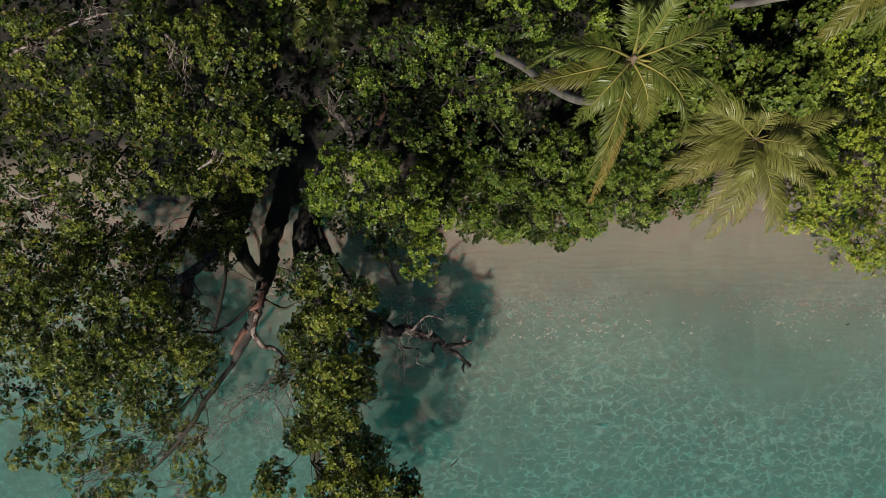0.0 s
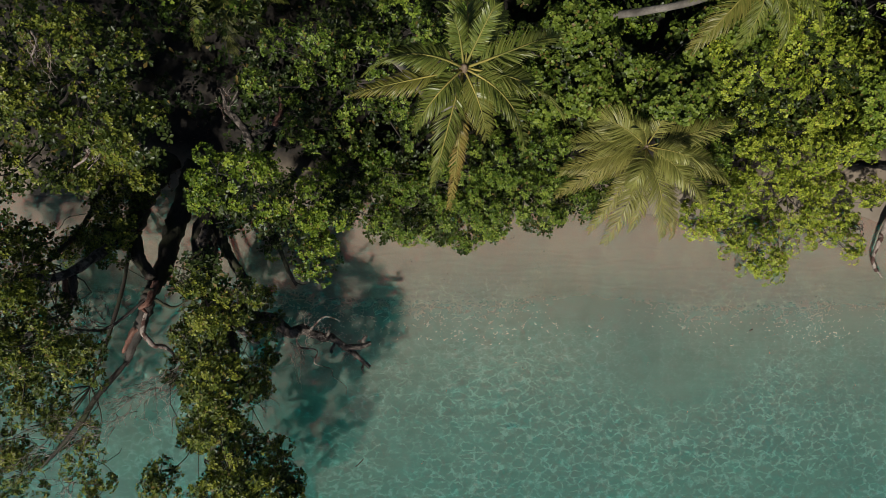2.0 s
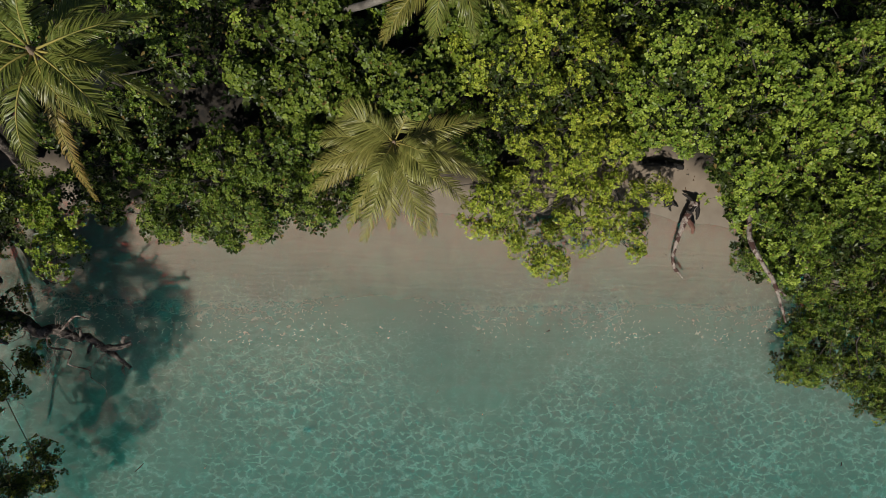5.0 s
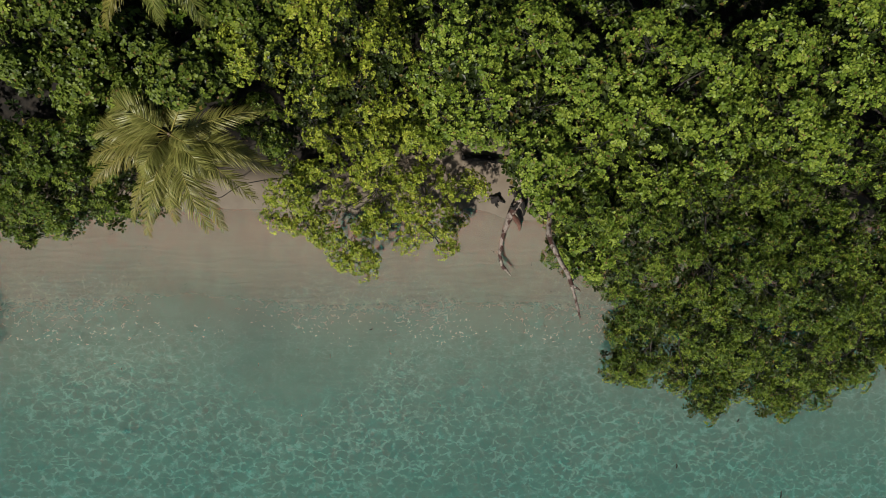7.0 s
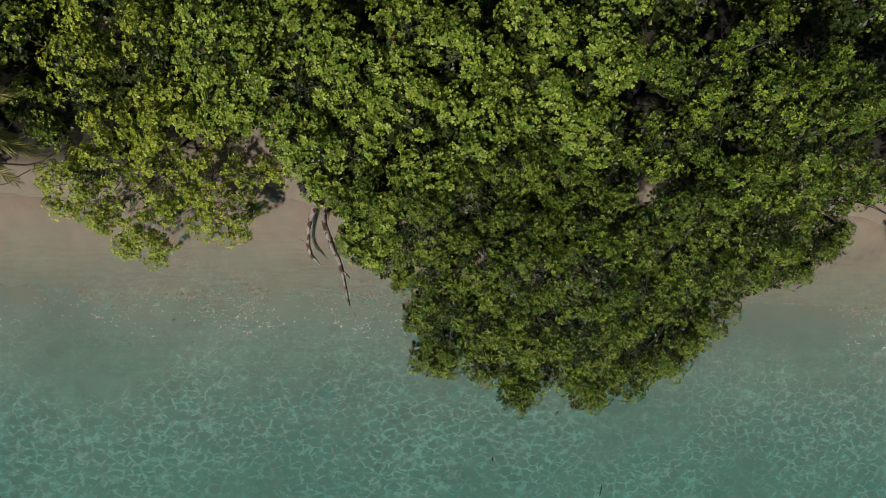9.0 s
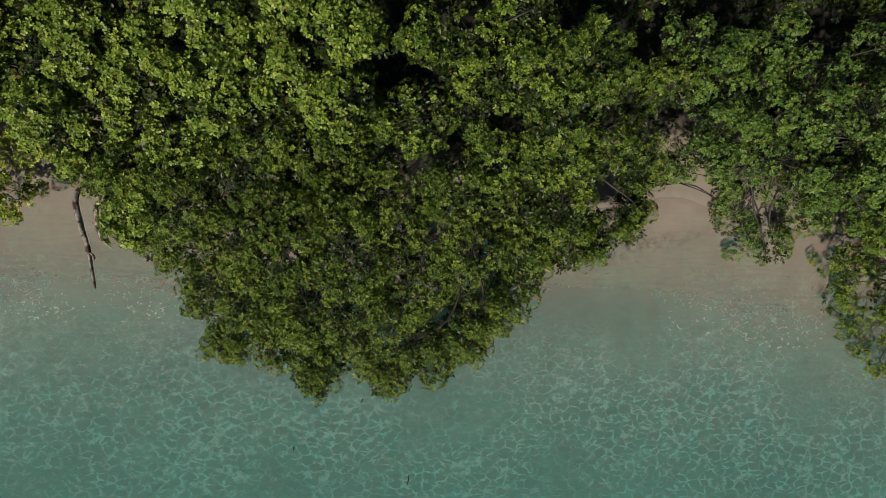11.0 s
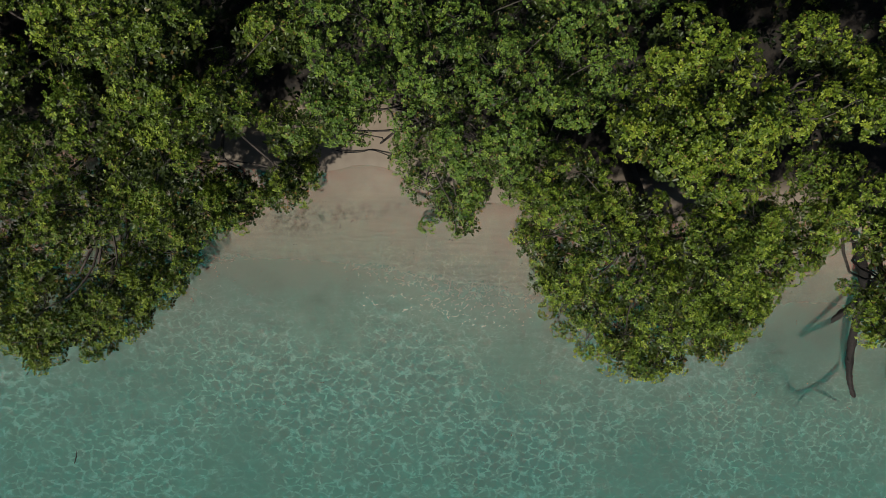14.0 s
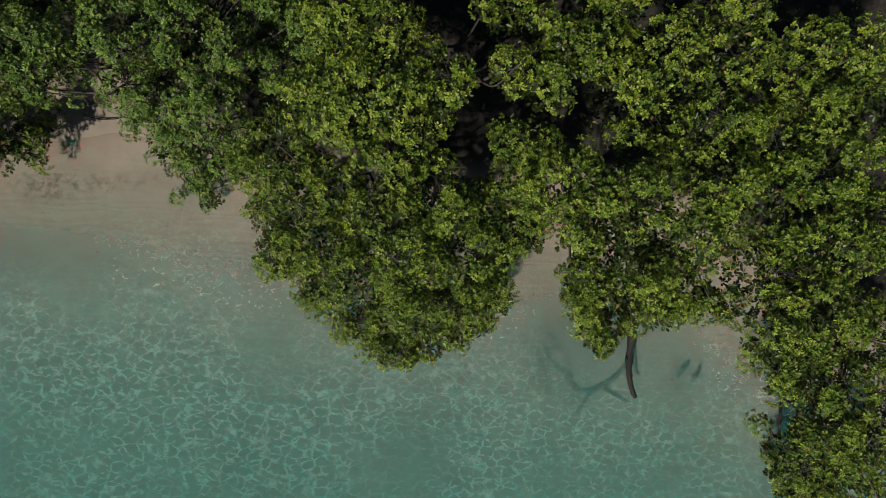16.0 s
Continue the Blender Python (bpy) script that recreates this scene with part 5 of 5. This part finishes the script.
# ---- bare limbs of the leaning trees, dead wood and driftwood ----
def timber(name, label, category, courses, mat, group="", parts="limb"):
    """A thing of bare wood: the first course is its stem, the others its branches."""
    first = courses[0][0][0]
    ob = thing(name, first, label, category, group)
    inv = Matrix.Translation(-Vector(first))
    fans = [c for c in courses if len(c) == 4]
    for i, (pts, rad, *own) in enumerate([c for c in courses if len(c) < 4]):
        pts = [np.array(p, float) + (0 if j in (0, len(pts) - 1) else rng.normal(0, 0.07, 3)) for j, p in enumerate(pts)]
        part = under("stem" if i == 0 else parts, tube("stem" if i == 0 else parts, pts, rad, own[0] if own else mat, 14 if rad[0] > 0.1 else 6, 0.5, sub=8), ob)
        part.matrix_parent_inverse = inv
    if fans:
        dead_twigs(ob, fans)
    return ob


def sprays(start, way, n, length):
    """Where thin dead twigs fan out from a limb: place, direction, how many, how long."""
    return [(start, way, n, length)]


def dead_twigs(owner, fans):
    """Kinked grey twigs with side shoots, all of one tree in one mesh."""
    S, E, R = [], [], []
    for start, way, n, length in fans:
        for k in range(n):
            at = np.array(start, float) + rng.normal(0, 0.18, 3)
            d = np.array(way, float) + rng.normal(0, 0.5, 3)
            d /= np.linalg.norm(d)
            seg, r = length * rng.uniform(0.2, 0.36), 0.022
            for j in range(4):
                to = at + d * seg
                S.append(at), E.append(to), R.append(r)
                for q in range(2):
                    o = d + rng.normal(0, 0.6, 3)
                    o /= np.linalg.norm(o)
                    tip = to + o * seg * rng.uniform(0.5, 1.1)
                    S.append(to), E.append(tip), R.append(r * 0.55)
                at, r = to, r * 0.8
                d = d + rng.normal(0, 0.3, 3)
                d /= np.linalg.norm(d)
    ob = under("dead_brushwood", twig_mesh("dead_brushwood", S, E, np.array(R), DEAD_WOOD), owner, "bare bleached twigs")
    ob.matrix_parent_inverse = Matrix.Translation(-owner.location)
    tagged(ob, kind="stuff")


timber("leaning_trunk", "thick dark mossy trunk leaning from the beach over the water", "tree trunk", [
    ([(-6.1, 4.0, 1.0), (-6.5, 2.3, 1.6), (-6.8, 0.2, 2.4), (-6.6, -1.4, 4.2), (-6.7, -2.1, 5.6)], [0.62, 0.50, 0.42, 0.36, 0.24]),
    ([(-6.5, -1.6, 5.2), (-6.7, -2.3, 5.9), (-7.0, -2.7, 5.8)], [0.15, 0.13, 0.05], RED_WOOD),
    ([(-6.6, -1.9, 5.3), (-6.9, -2.5, 5.7), (-6.6, -2.9, 5.9)], [0.12, 0.1, 0.03], RED_WOOD),
    ([(-6.7, -2.1, 5.5), (-7.1, -3.5, 5.2), (-7.7, -4.3, 4.6), (-8.4, -5.5, 3.7)], [0.26, 0.28, 0.22, 0.10], BARK),
    ([(-7.1, -3.5, 5.2), (-7.6, -3.9, 5.0), (-8.2, -4.8, 4.5)], [0.16, 0.14, 0.05], RED_WOOD),
    ([(-6.8, -2.9, 5.5), (-6.9, -3.6, 5.5), (-6.7, -4.2, 5.3), (-6.2, -4.6, 5.0), (-5.7, -5.0, 4.8)], [0.09, 0.12, 0.10, 0.08, 0.05], DEAD_WOOD),
    ([(-6.6, -2.2, 5.5), (-5.7, -2.7, 5.7), (-5.0, -2.4, 5.8)], [0.08, 0.06, 0.03]),
    ([(-6.5, -2.0, 5.5), (-8.0, -3.4, 6.0), (-9.5, -3.7, 6.2), (-10.9, -3.9, 6.4)], [0.08, 0.06, 0.045, 0.02], BARK),
    ([(-7.4, 4.3, 1.0), (-7.9, 2.4, 2.4), (-8.1, 0.9, 3.4), (-7.6, -0.4, 4.4), (-6.7, -1.4, 5.2)], [0.55, 0.46, 0.36, 0.3, 0.2]),
    ([(-8.1, 0.9, 3.4), (-8.3, -0.2, 5.6), (-9.0, -1.2, 7.4), (-10.2, -1.3, 8.4), (-10.8, -1.0, 8.8)], [0.24, 0.2, 0.17, 0.13, 0.05], GREY_WOOD),
    ([(-9.0, -1.2, 7.2), (-9.4, -2.2, 6.4), (-9.8, -2.9, 6.5), (-10.4, -3.3, 6.7), (-11.3, -3.8, 6.6)], [0.14, 0.16, 0.15, 0.12, 0.04], BARK),
    ([(-9.2, -1.4, 7.4), (-9.3, -2.0, 7.2), (-9.2, -2.5, 7.1)], [0.1, 0.12, 0.03], RED_WOOD),
    ([(-8.2, -5.2, 3.9), (-9.4, -6.8, 4.6), (-10.0, -8.0, 4.8), (-11.6, -9.8, 4.7)], [0.1, 0.13, 0.11, 0.05])]
    + sprays((-5.0, -5.3, 5.8), (-0.9, -0.5, 0.0), 9, 1.7) + sprays((-6.2, -6.0, 5.9), (-0.8, -0.6, 0.0), 9, 1.7) + sprays((-7.4, -6.8, 5.8), (-0.8, -0.5, 0.0), 9, 1.8)
    + sprays((-8.2, -3.4, 6.1), (-0.6, 0.5, 0.1), 9, 1.3) + sprays((-9.3, -3.6, 6.3), (-0.7, -0.3, 0.1), 8, 1.2) + sprays((-9.4, -1.4, 8.2), (-0.4, -0.8, 0.2), 9, 1.2)
    + sprays((-10.2, -1.2, 8.6), (-0.5, 0.5, 0.2), 9, 1.2) + sprays((-10.6, -3.4, 6.9), (-0.5, -0.6, 0.1), 9, 1.3)
    + sprays((-11.0, -8.6, 5.2), (-0.9, -0.1, 0.0), 10, 2.2) + sprays((-13.2, -9.4, 5.4), (-0.9, -0.2, 0.0), 10, 2.0) + sprays((-10.2, -10.4, 5.0), (-0.5, -0.8, 0.0), 9, 1.8)
    + sprays((-9.0, -7.9, 5.6), (-0.9, -0.3, 0.0), 9, 1.8), BARK_DARK)
timber("leaning_trunk", "forked dark trunk with a broken red stub over the water", "tree trunk", [
    ([(-4.8, 3.2, 0.8), (-5.0, 1.6, 1.9), (-5.2, 0.4, 2.6), (-4.8, -1.7, 3.9), (-4.2, -2.9, 4.2)], [0.46, 0.42, 0.38, 0.34, 0.28]),
    ([(-5.1, 0.9, 2.3), (-5.2, 0.1, 3.0), (-5.4, -0.9, 3.5)], [0.26, 0.24, 0.17], GREY_WOOD),
    ([(-5.3, -0.7, 3.4), (-5.5, -1.0, 3.6), (-5.6, -1.2, 3.5)], [0.15, 0.12, 0.03], RED_WOOD),
    ([(-5.0, 1.5, 1.9), (-4.1, -0.4, 2.7), (-3.4, -1.4, 3.1), (-2.9, -1.8, 3.3)], [0.3, 0.22, 0.16, 0.08]),
    ([(-4.2, -2.9, 4.3), (-3.6, -3.7, 4.8), (-3.1, -4.6, 5.2), (-3.4, -7.2, 5.0), (-4.6, -9.7, 3.2), (-4.8, -12.2, 1.6)], [0.26, 0.22, 0.18, 0.14, 0.12, 0.06]),
    ([(-4.4, -2.4, 4.0), (-4.0, -2.9, 4.0), (-3.0, -3.4, 3.95), (-1.9, -3.6, 3.75), (-1.0, -4.05, 3.7), (-0.4, -3.95, 3.5), (0.3, -4.35, 3.35), (0.9, -4.45, 3.2), (1.5, -4.9, 3.0)], [0.34, 0.32, 0.29, 0.24, 0.27, 0.2, 0.21, 0.15, 0.14], GREY_WOOD),
    ([(1.4, -4.9, 3.0), (2.1, -4.85, 3.0), (2.7, -4.7, 2.9)], [0.14, 0.13, 0.08], GREY_WOOD),
    ([(1.4, -4.9, 3.0), (2.0, -5.3, 2.9), (2.65, -5.9, 2.8)], [0.14, 0.11, 0.08], GREY_WOOD),
    ([(0.6, -4.4, 3.3), (0.75, -4.1, 3.6), (0.8, -3.95, 3.75)], [0.09, 0.07, 0.04], GREY_WOOD),
    ([(1.0, -4.65, 3.1), (0.95, -5.0, 3.2), (0.9, -5.15, 3.3)], [0.08, 0.06, 0.03], GREY_WOOD),
    ([(2.35, -4.8, 2.95), (2.4, -4.5, 3.0), (2.55, -4.35, 3.0)], [0.08, 0.07, 0.05], GREY_WOOD),
    ([(2.4, -5.65, 2.85), (2.3, -6.0, 2.8), (2.35, -6.2, 2.75)], [0.08, 0.06, 0.04], GREY_WOOD),
    ([(-0.2, -4.1, 3.5), (0.6, -3.5, 3.8), (1.3, -3.5, 3.9)], [0.07, 0.045, 0.015], DEAD_WOOD),
    ([(-0.7, -4.2, 3.6), (-0.5, -4.7, 3.5), (0.1, -5.0, 3.4), (0.2, -5.6, 3.2), (0.8, -5.9, 3.1), (0.9, -6.4, 2.9), (1.5, -6.8, 2.8), (1.5, -7.3, 2.6)], [0.045, 0.04, 0.032, 0.03, 0.022, 0.02, 0.014, 0.008], DEAD_WOOD),
    ([(-4.2, -2.9, 3.9), (-3.0, -4.2, 3.7), (-2.4, -4.6, 3.6)], [0.12, 0.1, 0.05], DEAD_WOOD)]
    + sprays((-0.3, -4.2, 3.5), (0.2, 0.3, 0.5), 10, 0.8) + sprays((0.5, -4.2, 3.5), (0.3, 0.5, 0.5), 7, 0.7) + sprays((-1.4, -3.9, 3.8), (0.2, -0.4, 0.5), 8, 0.7) + sprays((1.6, -4.9, 3.1), (0.5, -0.2, 0.5), 6, 0.45) + sprays((-0.8, -4.6, 3.5), (0.2, -0.9, -0.1), 9, 1.1)
    + sprays((-2.4, -11.3, 3.0), (0.9, 0.1, 0.0), 8, 1.1) + sprays((-4.2, -6.0, 4.6), (0.4, 0.2, 0.3), 8, 0.9)
    + sprays((-2.6, -6.9, 4.3), (0.8, -0.5, 0.0), 7, 1.0) + sprays((-3.4, -8.9, 4.3), (0.5, 0.3, 0.2), 8, 0.9) + sprays((-5.6, -6.4, 4.2), (-0.6, -0.7, 0.0), 8, 1.6), BARK_DARK)
timber("dead_branch", "tangle of bare grey dead twigs standing out of the crown", "branch", [
    ([(-12.1, 7.2, 11.3), (-10.8, 7.5, 11.9), (-9.9, 7.7, 11.9)], [0.05, 0.04, 0.02]),
    *sprays((-10.8, 7.5, 11.9), (1.0, 0.2, 0.3), 9, 1.1),
    ([(-13.4, 6.5, 11.3), (-12.4, 6.5, 11.9), (-11.7, 6.4, 11.9)], [0.05, 0.04, 0.02]),
    *sprays((-12.4, 6.5, 11.9), (1.0, -0.1, 0.4), 9, 1.1),
    ([(-8.3, 7.2, 11.3), (-7.8, 6.6, 11.9), (-8.0, 6.1, 11.9)], [0.05, 0.04, 0.02]),
    *sprays((-7.8, 6.6, 11.9), (0.3, -1.0, 0.5), 9, 1.1),
    ([(-8.0, 2.9, 9.1), (-7.4, 3.2, 9.6), (-7.1, 3.7, 9.6)], [0.05, 0.04, 0.02]),
    *sprays((-7.4, 3.2, 9.6), (1.0, 0.9, 0.6), 9, 1.1),
    ([(-7.4, 3.7, 9.1), (-6.6, 3.7, 9.6), (-6.0, 3.6, 9.6)], [0.05, 0.04, 0.02]),
    *sprays((-6.6, 3.7, 9.6), (1.0, -0.1, 0.4), 9, 1.1),
    ([(-13.3, 2.1, 11.6), (-12.7, 1.7, 11.6), (-12.2, 1.8, 11.6)], [0.05, 0.04, 0.02]),
    *sprays((-12.7, 1.7, 11.6), (1.0, -0.3, 0.0), 9, 1.1)], DEAD_WOOD)
timber("dead_snag", "bleached grey dead snag with torn red wood on the beach", "dead tree", [
    ([(-3.19, 3.79, 1.2), (-2.73, 4.86, 4.2), (-3.01, 5.34, 4.8), (-3.52, 6.04, 5.0), (-3.63, 6.59, 5.2)], [0.24, 0.2, 0.16, 0.12, 0.04]),
    ([(-2.63, 5.01, 4.4), (-1.52, 5.35, 4.8), (-0.25, 5.70, 5.0)], [0.14, 0.1, 0.03]),
    ([(-1.52, 5.35, 4.8), (-1.19, 5.99, 5.0), (-1.22, 6.70, 5.2)], [0.12, 0.09, 0.04], RED_WOOD),
    ([(-3.47, 5.97, 5.0), (-2.97, 6.77, 5.3)], [0.08, 0.03]),
    ([(-1.91, 5.22, 4.7), (-1.74, 5.86, 5.0)], [0.09, 0.03])]
    + sprays((-3.50, 6.07, 5.1), (-0.4, 0.6, 0.3), 9, 0.7) + sprays((-1.26, 5.44, 4.9), (0.6, 0.2, 0.3), 10, 0.8), GREY_WOOD)
timber("hanging_branch", "dark broken branch hanging below the leaves", "branch", [
    ([(-1.9, 1.8, 6.2), (-1.6, 0.3, 5.0), (-1.1, -1.0, 4.0), (-0.75, -1.9, 3.5)], [0.12, 0.11, 0.09, 0.06]),
    ([(-0.85, -1.7, 3.6), (-0.5, -1.75, 3.5), (-0.25, -1.8, 3.5)], [0.05, 0.03, 0.012])], BARK_DARK)
timber("driftwood_log", "bleached peeling log fallen from its stump into the shallows", "log", [
    ([(31.3, 2.4, 0.75), (30.9, 1.5, 0.75), (30.45, 0.4, 0.5), (30.4, -0.7, 0.2), (30.55, -1.4, 0.08)], [0.22, 0.16, 0.11, 0.10, 0.07]),
    ([(30.9, 1.5, 0.7), (31.3, 1.0, 0.45), (31.35, 0.7, 0.3)], [0.13, 0.11, 0.04], RED_WOOD),
    ([(31.3, 2.4, 0.7), (31.0, 2.0, 0.9), (30.7, 1.95, 0.95)], [0.16, 0.1, 0.03], WATERLOGGED),
    ([(31.3, 2.4, 0.7), (31.5, 1.9, 0.6), (31.55, 1.5, 0.35)], [0.16, 0.11, 0.04], WATERLOGGED),
    ([(31.2, 2.3, 0.7), (30.95, 2.7, 0.6), (30.7, 2.9, 0.5)], [0.14, 0.09, 0.03], WATERLOGGED),
    ([(30.5, -1.2, 0.12), (30.8, -1.5, 0.1), (30.95, -1.75, 0.05)], [0.09, 0.06, 0.02])], DEAD_WOOD)
timber("dead_branch", "long bare peeling branch reaching out over the shallows", "branch", [
    ([(32.2, 2.6, 4.6), (31.8, 0.5, 5.2), (32.1, -0.7, 5.7), (32.4, -1.8, 6.0), (32.9, -3.5, 6.2)], [0.13, 0.115, 0.10, 0.085, 0.04]),
    ([(32.45, -1.9, 6.0), (32.75, -2.0, 6.2), (32.9, -2.3, 6.3)], [0.07, 0.05, 0.02])], DEAD_WOOD)
timber("driftwood_stump", "dark round driftwood stump half sunk in wet sand", "stump", [
    ([(30.05, 2.35, 0.1), (30.1, 2.4, 0.35), (30.2, 2.5, 0.5)], [0.2, 0.17, 0.06]),
    ([(30.05, 2.4, 0.3), (29.85, 2.55, 0.3), (29.7, 2.5, 0.2)], [0.08, 0.06, 0.02]),
    ([(30.1, 2.3, 0.3), (30.1, 2.1, 0.28), (30.2, 1.95, 0.2)], [0.07, 0.05, 0.02]),
    ([(30.2, 2.4, 0.35), (30.45, 2.3, 0.3), (30.6, 2.2, 0.2)], [0.08, 0.06, 0.02])], WATERLOGGED)
timber("driftwood_log", "dark driftwood log lying on the sand under the trees", "log", [
    ([(28.2, 4.5, 0.75), (29.3, 4.55, 0.85), (30.6, 4.3, 0.85)], [0.15, 0.17, 0.12])], WATERLOGGED)
# tube added in place of the dark swash edge and its scarp's shadow
timber("swash_line", "thin dark wavy tube for the swash edge across the cove sand", "branch", [
    ([(58.84, 1.96, ground_at(58.84, 1.96) + 0.07), (59.65, 1.70, ground_at(59.65, 1.70) + 0.07), (60.34, 1.89, ground_at(60.34, 1.89) + 0.07), (61.01, 1.93, ground_at(61.01, 1.93) + 0.07), (61.86, 1.60, ground_at(61.86, 1.60) + 0.07), (62.83, 1.37, ground_at(62.83, 1.37) + 0.07), (63.75, 0.78, ground_at(63.75, 0.78) + 0.07)], [0.02, 0.028, 0.024, 0.03, 0.026, 0.022, 0.012])], WATERLOGGED)


def bed(x, y, up=0.0):
    return (x, y, ground_at(x, y) + up)


timber("sunken_log", "black waterlogged log rising out of the shallows", "log", [
    ([bed(87.3, -2.2, 0.3), (87.1, -4.6, 0.9), (87.05, -7.2, 0.55), (86.95, -9.0, 0.25), (87.2, -10.1, 0.1), (87.45, -10.9, -0.02)], [0.24, 0.21, 0.19, 0.17, 0.13, 0.11]),
    ([(87.0, -8.6, 0.3), (86.8, -8.75, 0.4), (86.7, -8.8, 0.5)], [0.07, 0.05, 0.02])], WATERLOGGED)
timber("sunken_log", "black waterlogged log sloping into silty water", "log", [
    ([bed(88.6, -4.2, 0.75), (87.3, -5.7, 0.3), (86.2, -6.7, -0.05), bed(84.9, -7.7, 0.05)], [0.17, 0.16, 0.14, 0.09])], WATERLOGGED)
timber("sunken_branch", "silt-covered forked branch lying on the lagoon bed", "branch", [
    ([bed(87.3, -9.4, 0.03), bed(86.5, -10.4, 0.02), bed(85.4, -11.0, 0.02), bed(84.5, -10.5, 0.0), bed(84.2, -9.3, 0.02)], [0.13, 0.12, 0.10, 0.08, 0.04]),
    ([bed(85.5, -11.0, 0.06), bed(85.2, -11.6, 0.05), bed(84.8, -12.3, 0.02)], [0.12, 0.1, 0.05]),
    ([bed(86.2, -10.8, 0.05), bed(87.0, -11.4, 0.04), bed(87.6, -11.5, 0.02)], [0.07, 0.05, 0.02])], SUNK_WOOD)
timber("sunken_branch", "small dark branch on the lagoon bed", "branch", [
    ([bed(90.0, -9.8, 0.0), bed(90.3, -9.4, 0.03), bed(90.6, -9.0, 0.03)], [0.12, 0.14, 0.05]),
    ([bed(90.9, -10.0, 0.0), bed(91.1, -9.7, 0.03), bed(91.2, -9.2, 0.03)], [0.16, 0.15, 0.06])], SUNK_WOOD)

# ---- litter ----
def litter(name, label, centre, spread_xy, n, size, mat, lift=0.015):
    """Dead leaves strewn on the ground or the bed round a place."""
    c = np.array(centre)
    P = rng.normal(0, 1, (n, 2)) * np.array(spread_xy) + c
    Z = ground_height(P[:, 0], P[:, 1]) + 0.02 + rng.uniform(0, lift, n)
    C3 = np.column_stack([P, Z])
    return tagged(new(name, leaf_mesh(name, C3, rng.normal(0, 0.15, (n, 3)) + (0, 0, 1), rng.uniform(0.6, 1.3, n) * size, mat, 2, 0.5, 0.05)), label, "leaf litter", kind="stuff")


litter("sunken_litter", "dark sunken leaves gathered on the pale bed", (83.2, -9.2), (0.6, 0.9), 140, 0.08, LITTER)
litter("sunken_litter", "dark sunken leaves gathered on the pale bed", (84.4, -10.4), (0.7, 0.4), 50, 0.08, LITTER)
litter("wrack_line", "thin dark plant scraps settled at the edge of the cove", (57.0, -1.9), (0.9, 0.4), 26, 0.06, LITTER)
litter("wrack_line", "thin dark plant scraps settled at the edge of the cove", (59.3, -2.0), (1.0, 0.3), 14, 0.07, LITTER)
litter("beach_litter", "brown fallen leaves on the sand under the trees", (25.0, 4.6), (3.5, 1.0), 260, 0.13, LITTER)
litter("beach_litter", "brown fallen leaves on the sand under the trees", (62.8, 4.4), (2.5, 0.7), 120, 0.13, LITTER)
litter("beach_litter", "brown fallen leaves on the shaded sand", (-9.0, 4.5), (3.5, 1.2), 260, 0.14, LITTER)

# leaves and sticks afloat
scrap = [leaf_mesh("floating_leaf", np.zeros((1, 3)), np.array([[0, 0.1, 1.0]]), np.array([0.13]), FLOATING, 2, 0.45, 0.05) for _ in range(5)]
first = tagged(new("floating_leaf", scrap[0]), "small dark dead leaf floating on the water", "leaf", "floating leaves")
first.matrix_world = pose(23.45, -4.55, 0.02, 0, 0, 40)
for k in range(230):
    x = float(rng.uniform(3, 92))
    y = float(shore(x) - 1.2 - abs(rng.normal(0, 6.5)))
    if y < -17:
        continue
    ob = new("floating_leaf", scrap[k % 5])
    tagged(ob, "small dark dead leaf floating on the water", "leaf", "floating leaves")
    ob.matrix_world = pose(x, y, 0.02, 0, 0, float(rng.uniform(0, 360))) @ Matrix.Scale(float(rng.uniform(0.45, 1.05)), 4)
for x, y, turn, l in ((46.2, -14.0, 80, 0.62), (23.4, -4.6, 20, 0.2), (43.75, -9.75, 60, 0.22), (2.0, -11.5, 45, 0.6), (40.2, -12.2, 85, 0.25)):
    d = Vector((math.cos(radians(turn)), math.sin(radians(turn)), 0)) * l / 2
    stick = tube("floating_stick", [Vector((0, 0, 0)) - d, Vector((0.03, 0, 0.01)), d], [0.02, 0.035, 0.015], WATERLOGGED, 6)
    ob = tagged(new("floating_stick", stick), "short dark stick floating on the water", "stick", "floating sticks")
    ob.location = (x, y, 0.01)


def cloth():
    """A scrap of blue-green cloth lying crumpled on the bed."""
    n = 9
    X, Y = np.meshgrid(np.linspace(-0.3, 0.3, n), np.linspace(-0.1, 0.1, 5))
    Z = 0.03 + 0.03 * np.sin(X * 19 + Y * 8) * np.cos(Y * 23)
    V = np.stack([X, Y + 0.02 * np.sin(X * 11), Z], 2).reshape(-1, 3)
    i = (np.arange(4)[:, None] * n + np.arange(n - 1)[None]).reshape(-1)
    m, nt, bsdf = material("teal_cloth")
    weave = node(nt, "ShaderNodeTexNoise", {"Vector": place(nt), "Scale": 9.0}).outputs[0]
    nt.links.new(ramp(nt, weave, [(0.3, (0.02, 0.12, 0.13)), (0.7, (0.04, 0.20, 0.21))]), bsdf.inputs["Base Color"])
    me = raw_mesh("cloth_scrap", V, np.full(len(i), 4), np.stack([i, i + 1, i + 1 + n, i + n], 1).reshape(-1), m)
    ob = tagged(new("cloth_scrap", me), "crumpled teal scrap of cloth on the lagoon bed", "cloth")
    ob.modifiers.new("thickness", "SOLIDIFY").thickness = 0.006
    ob.location = (10.4, -10.2, ground_at(10.4, -10.2) + 0.02)


cloth()
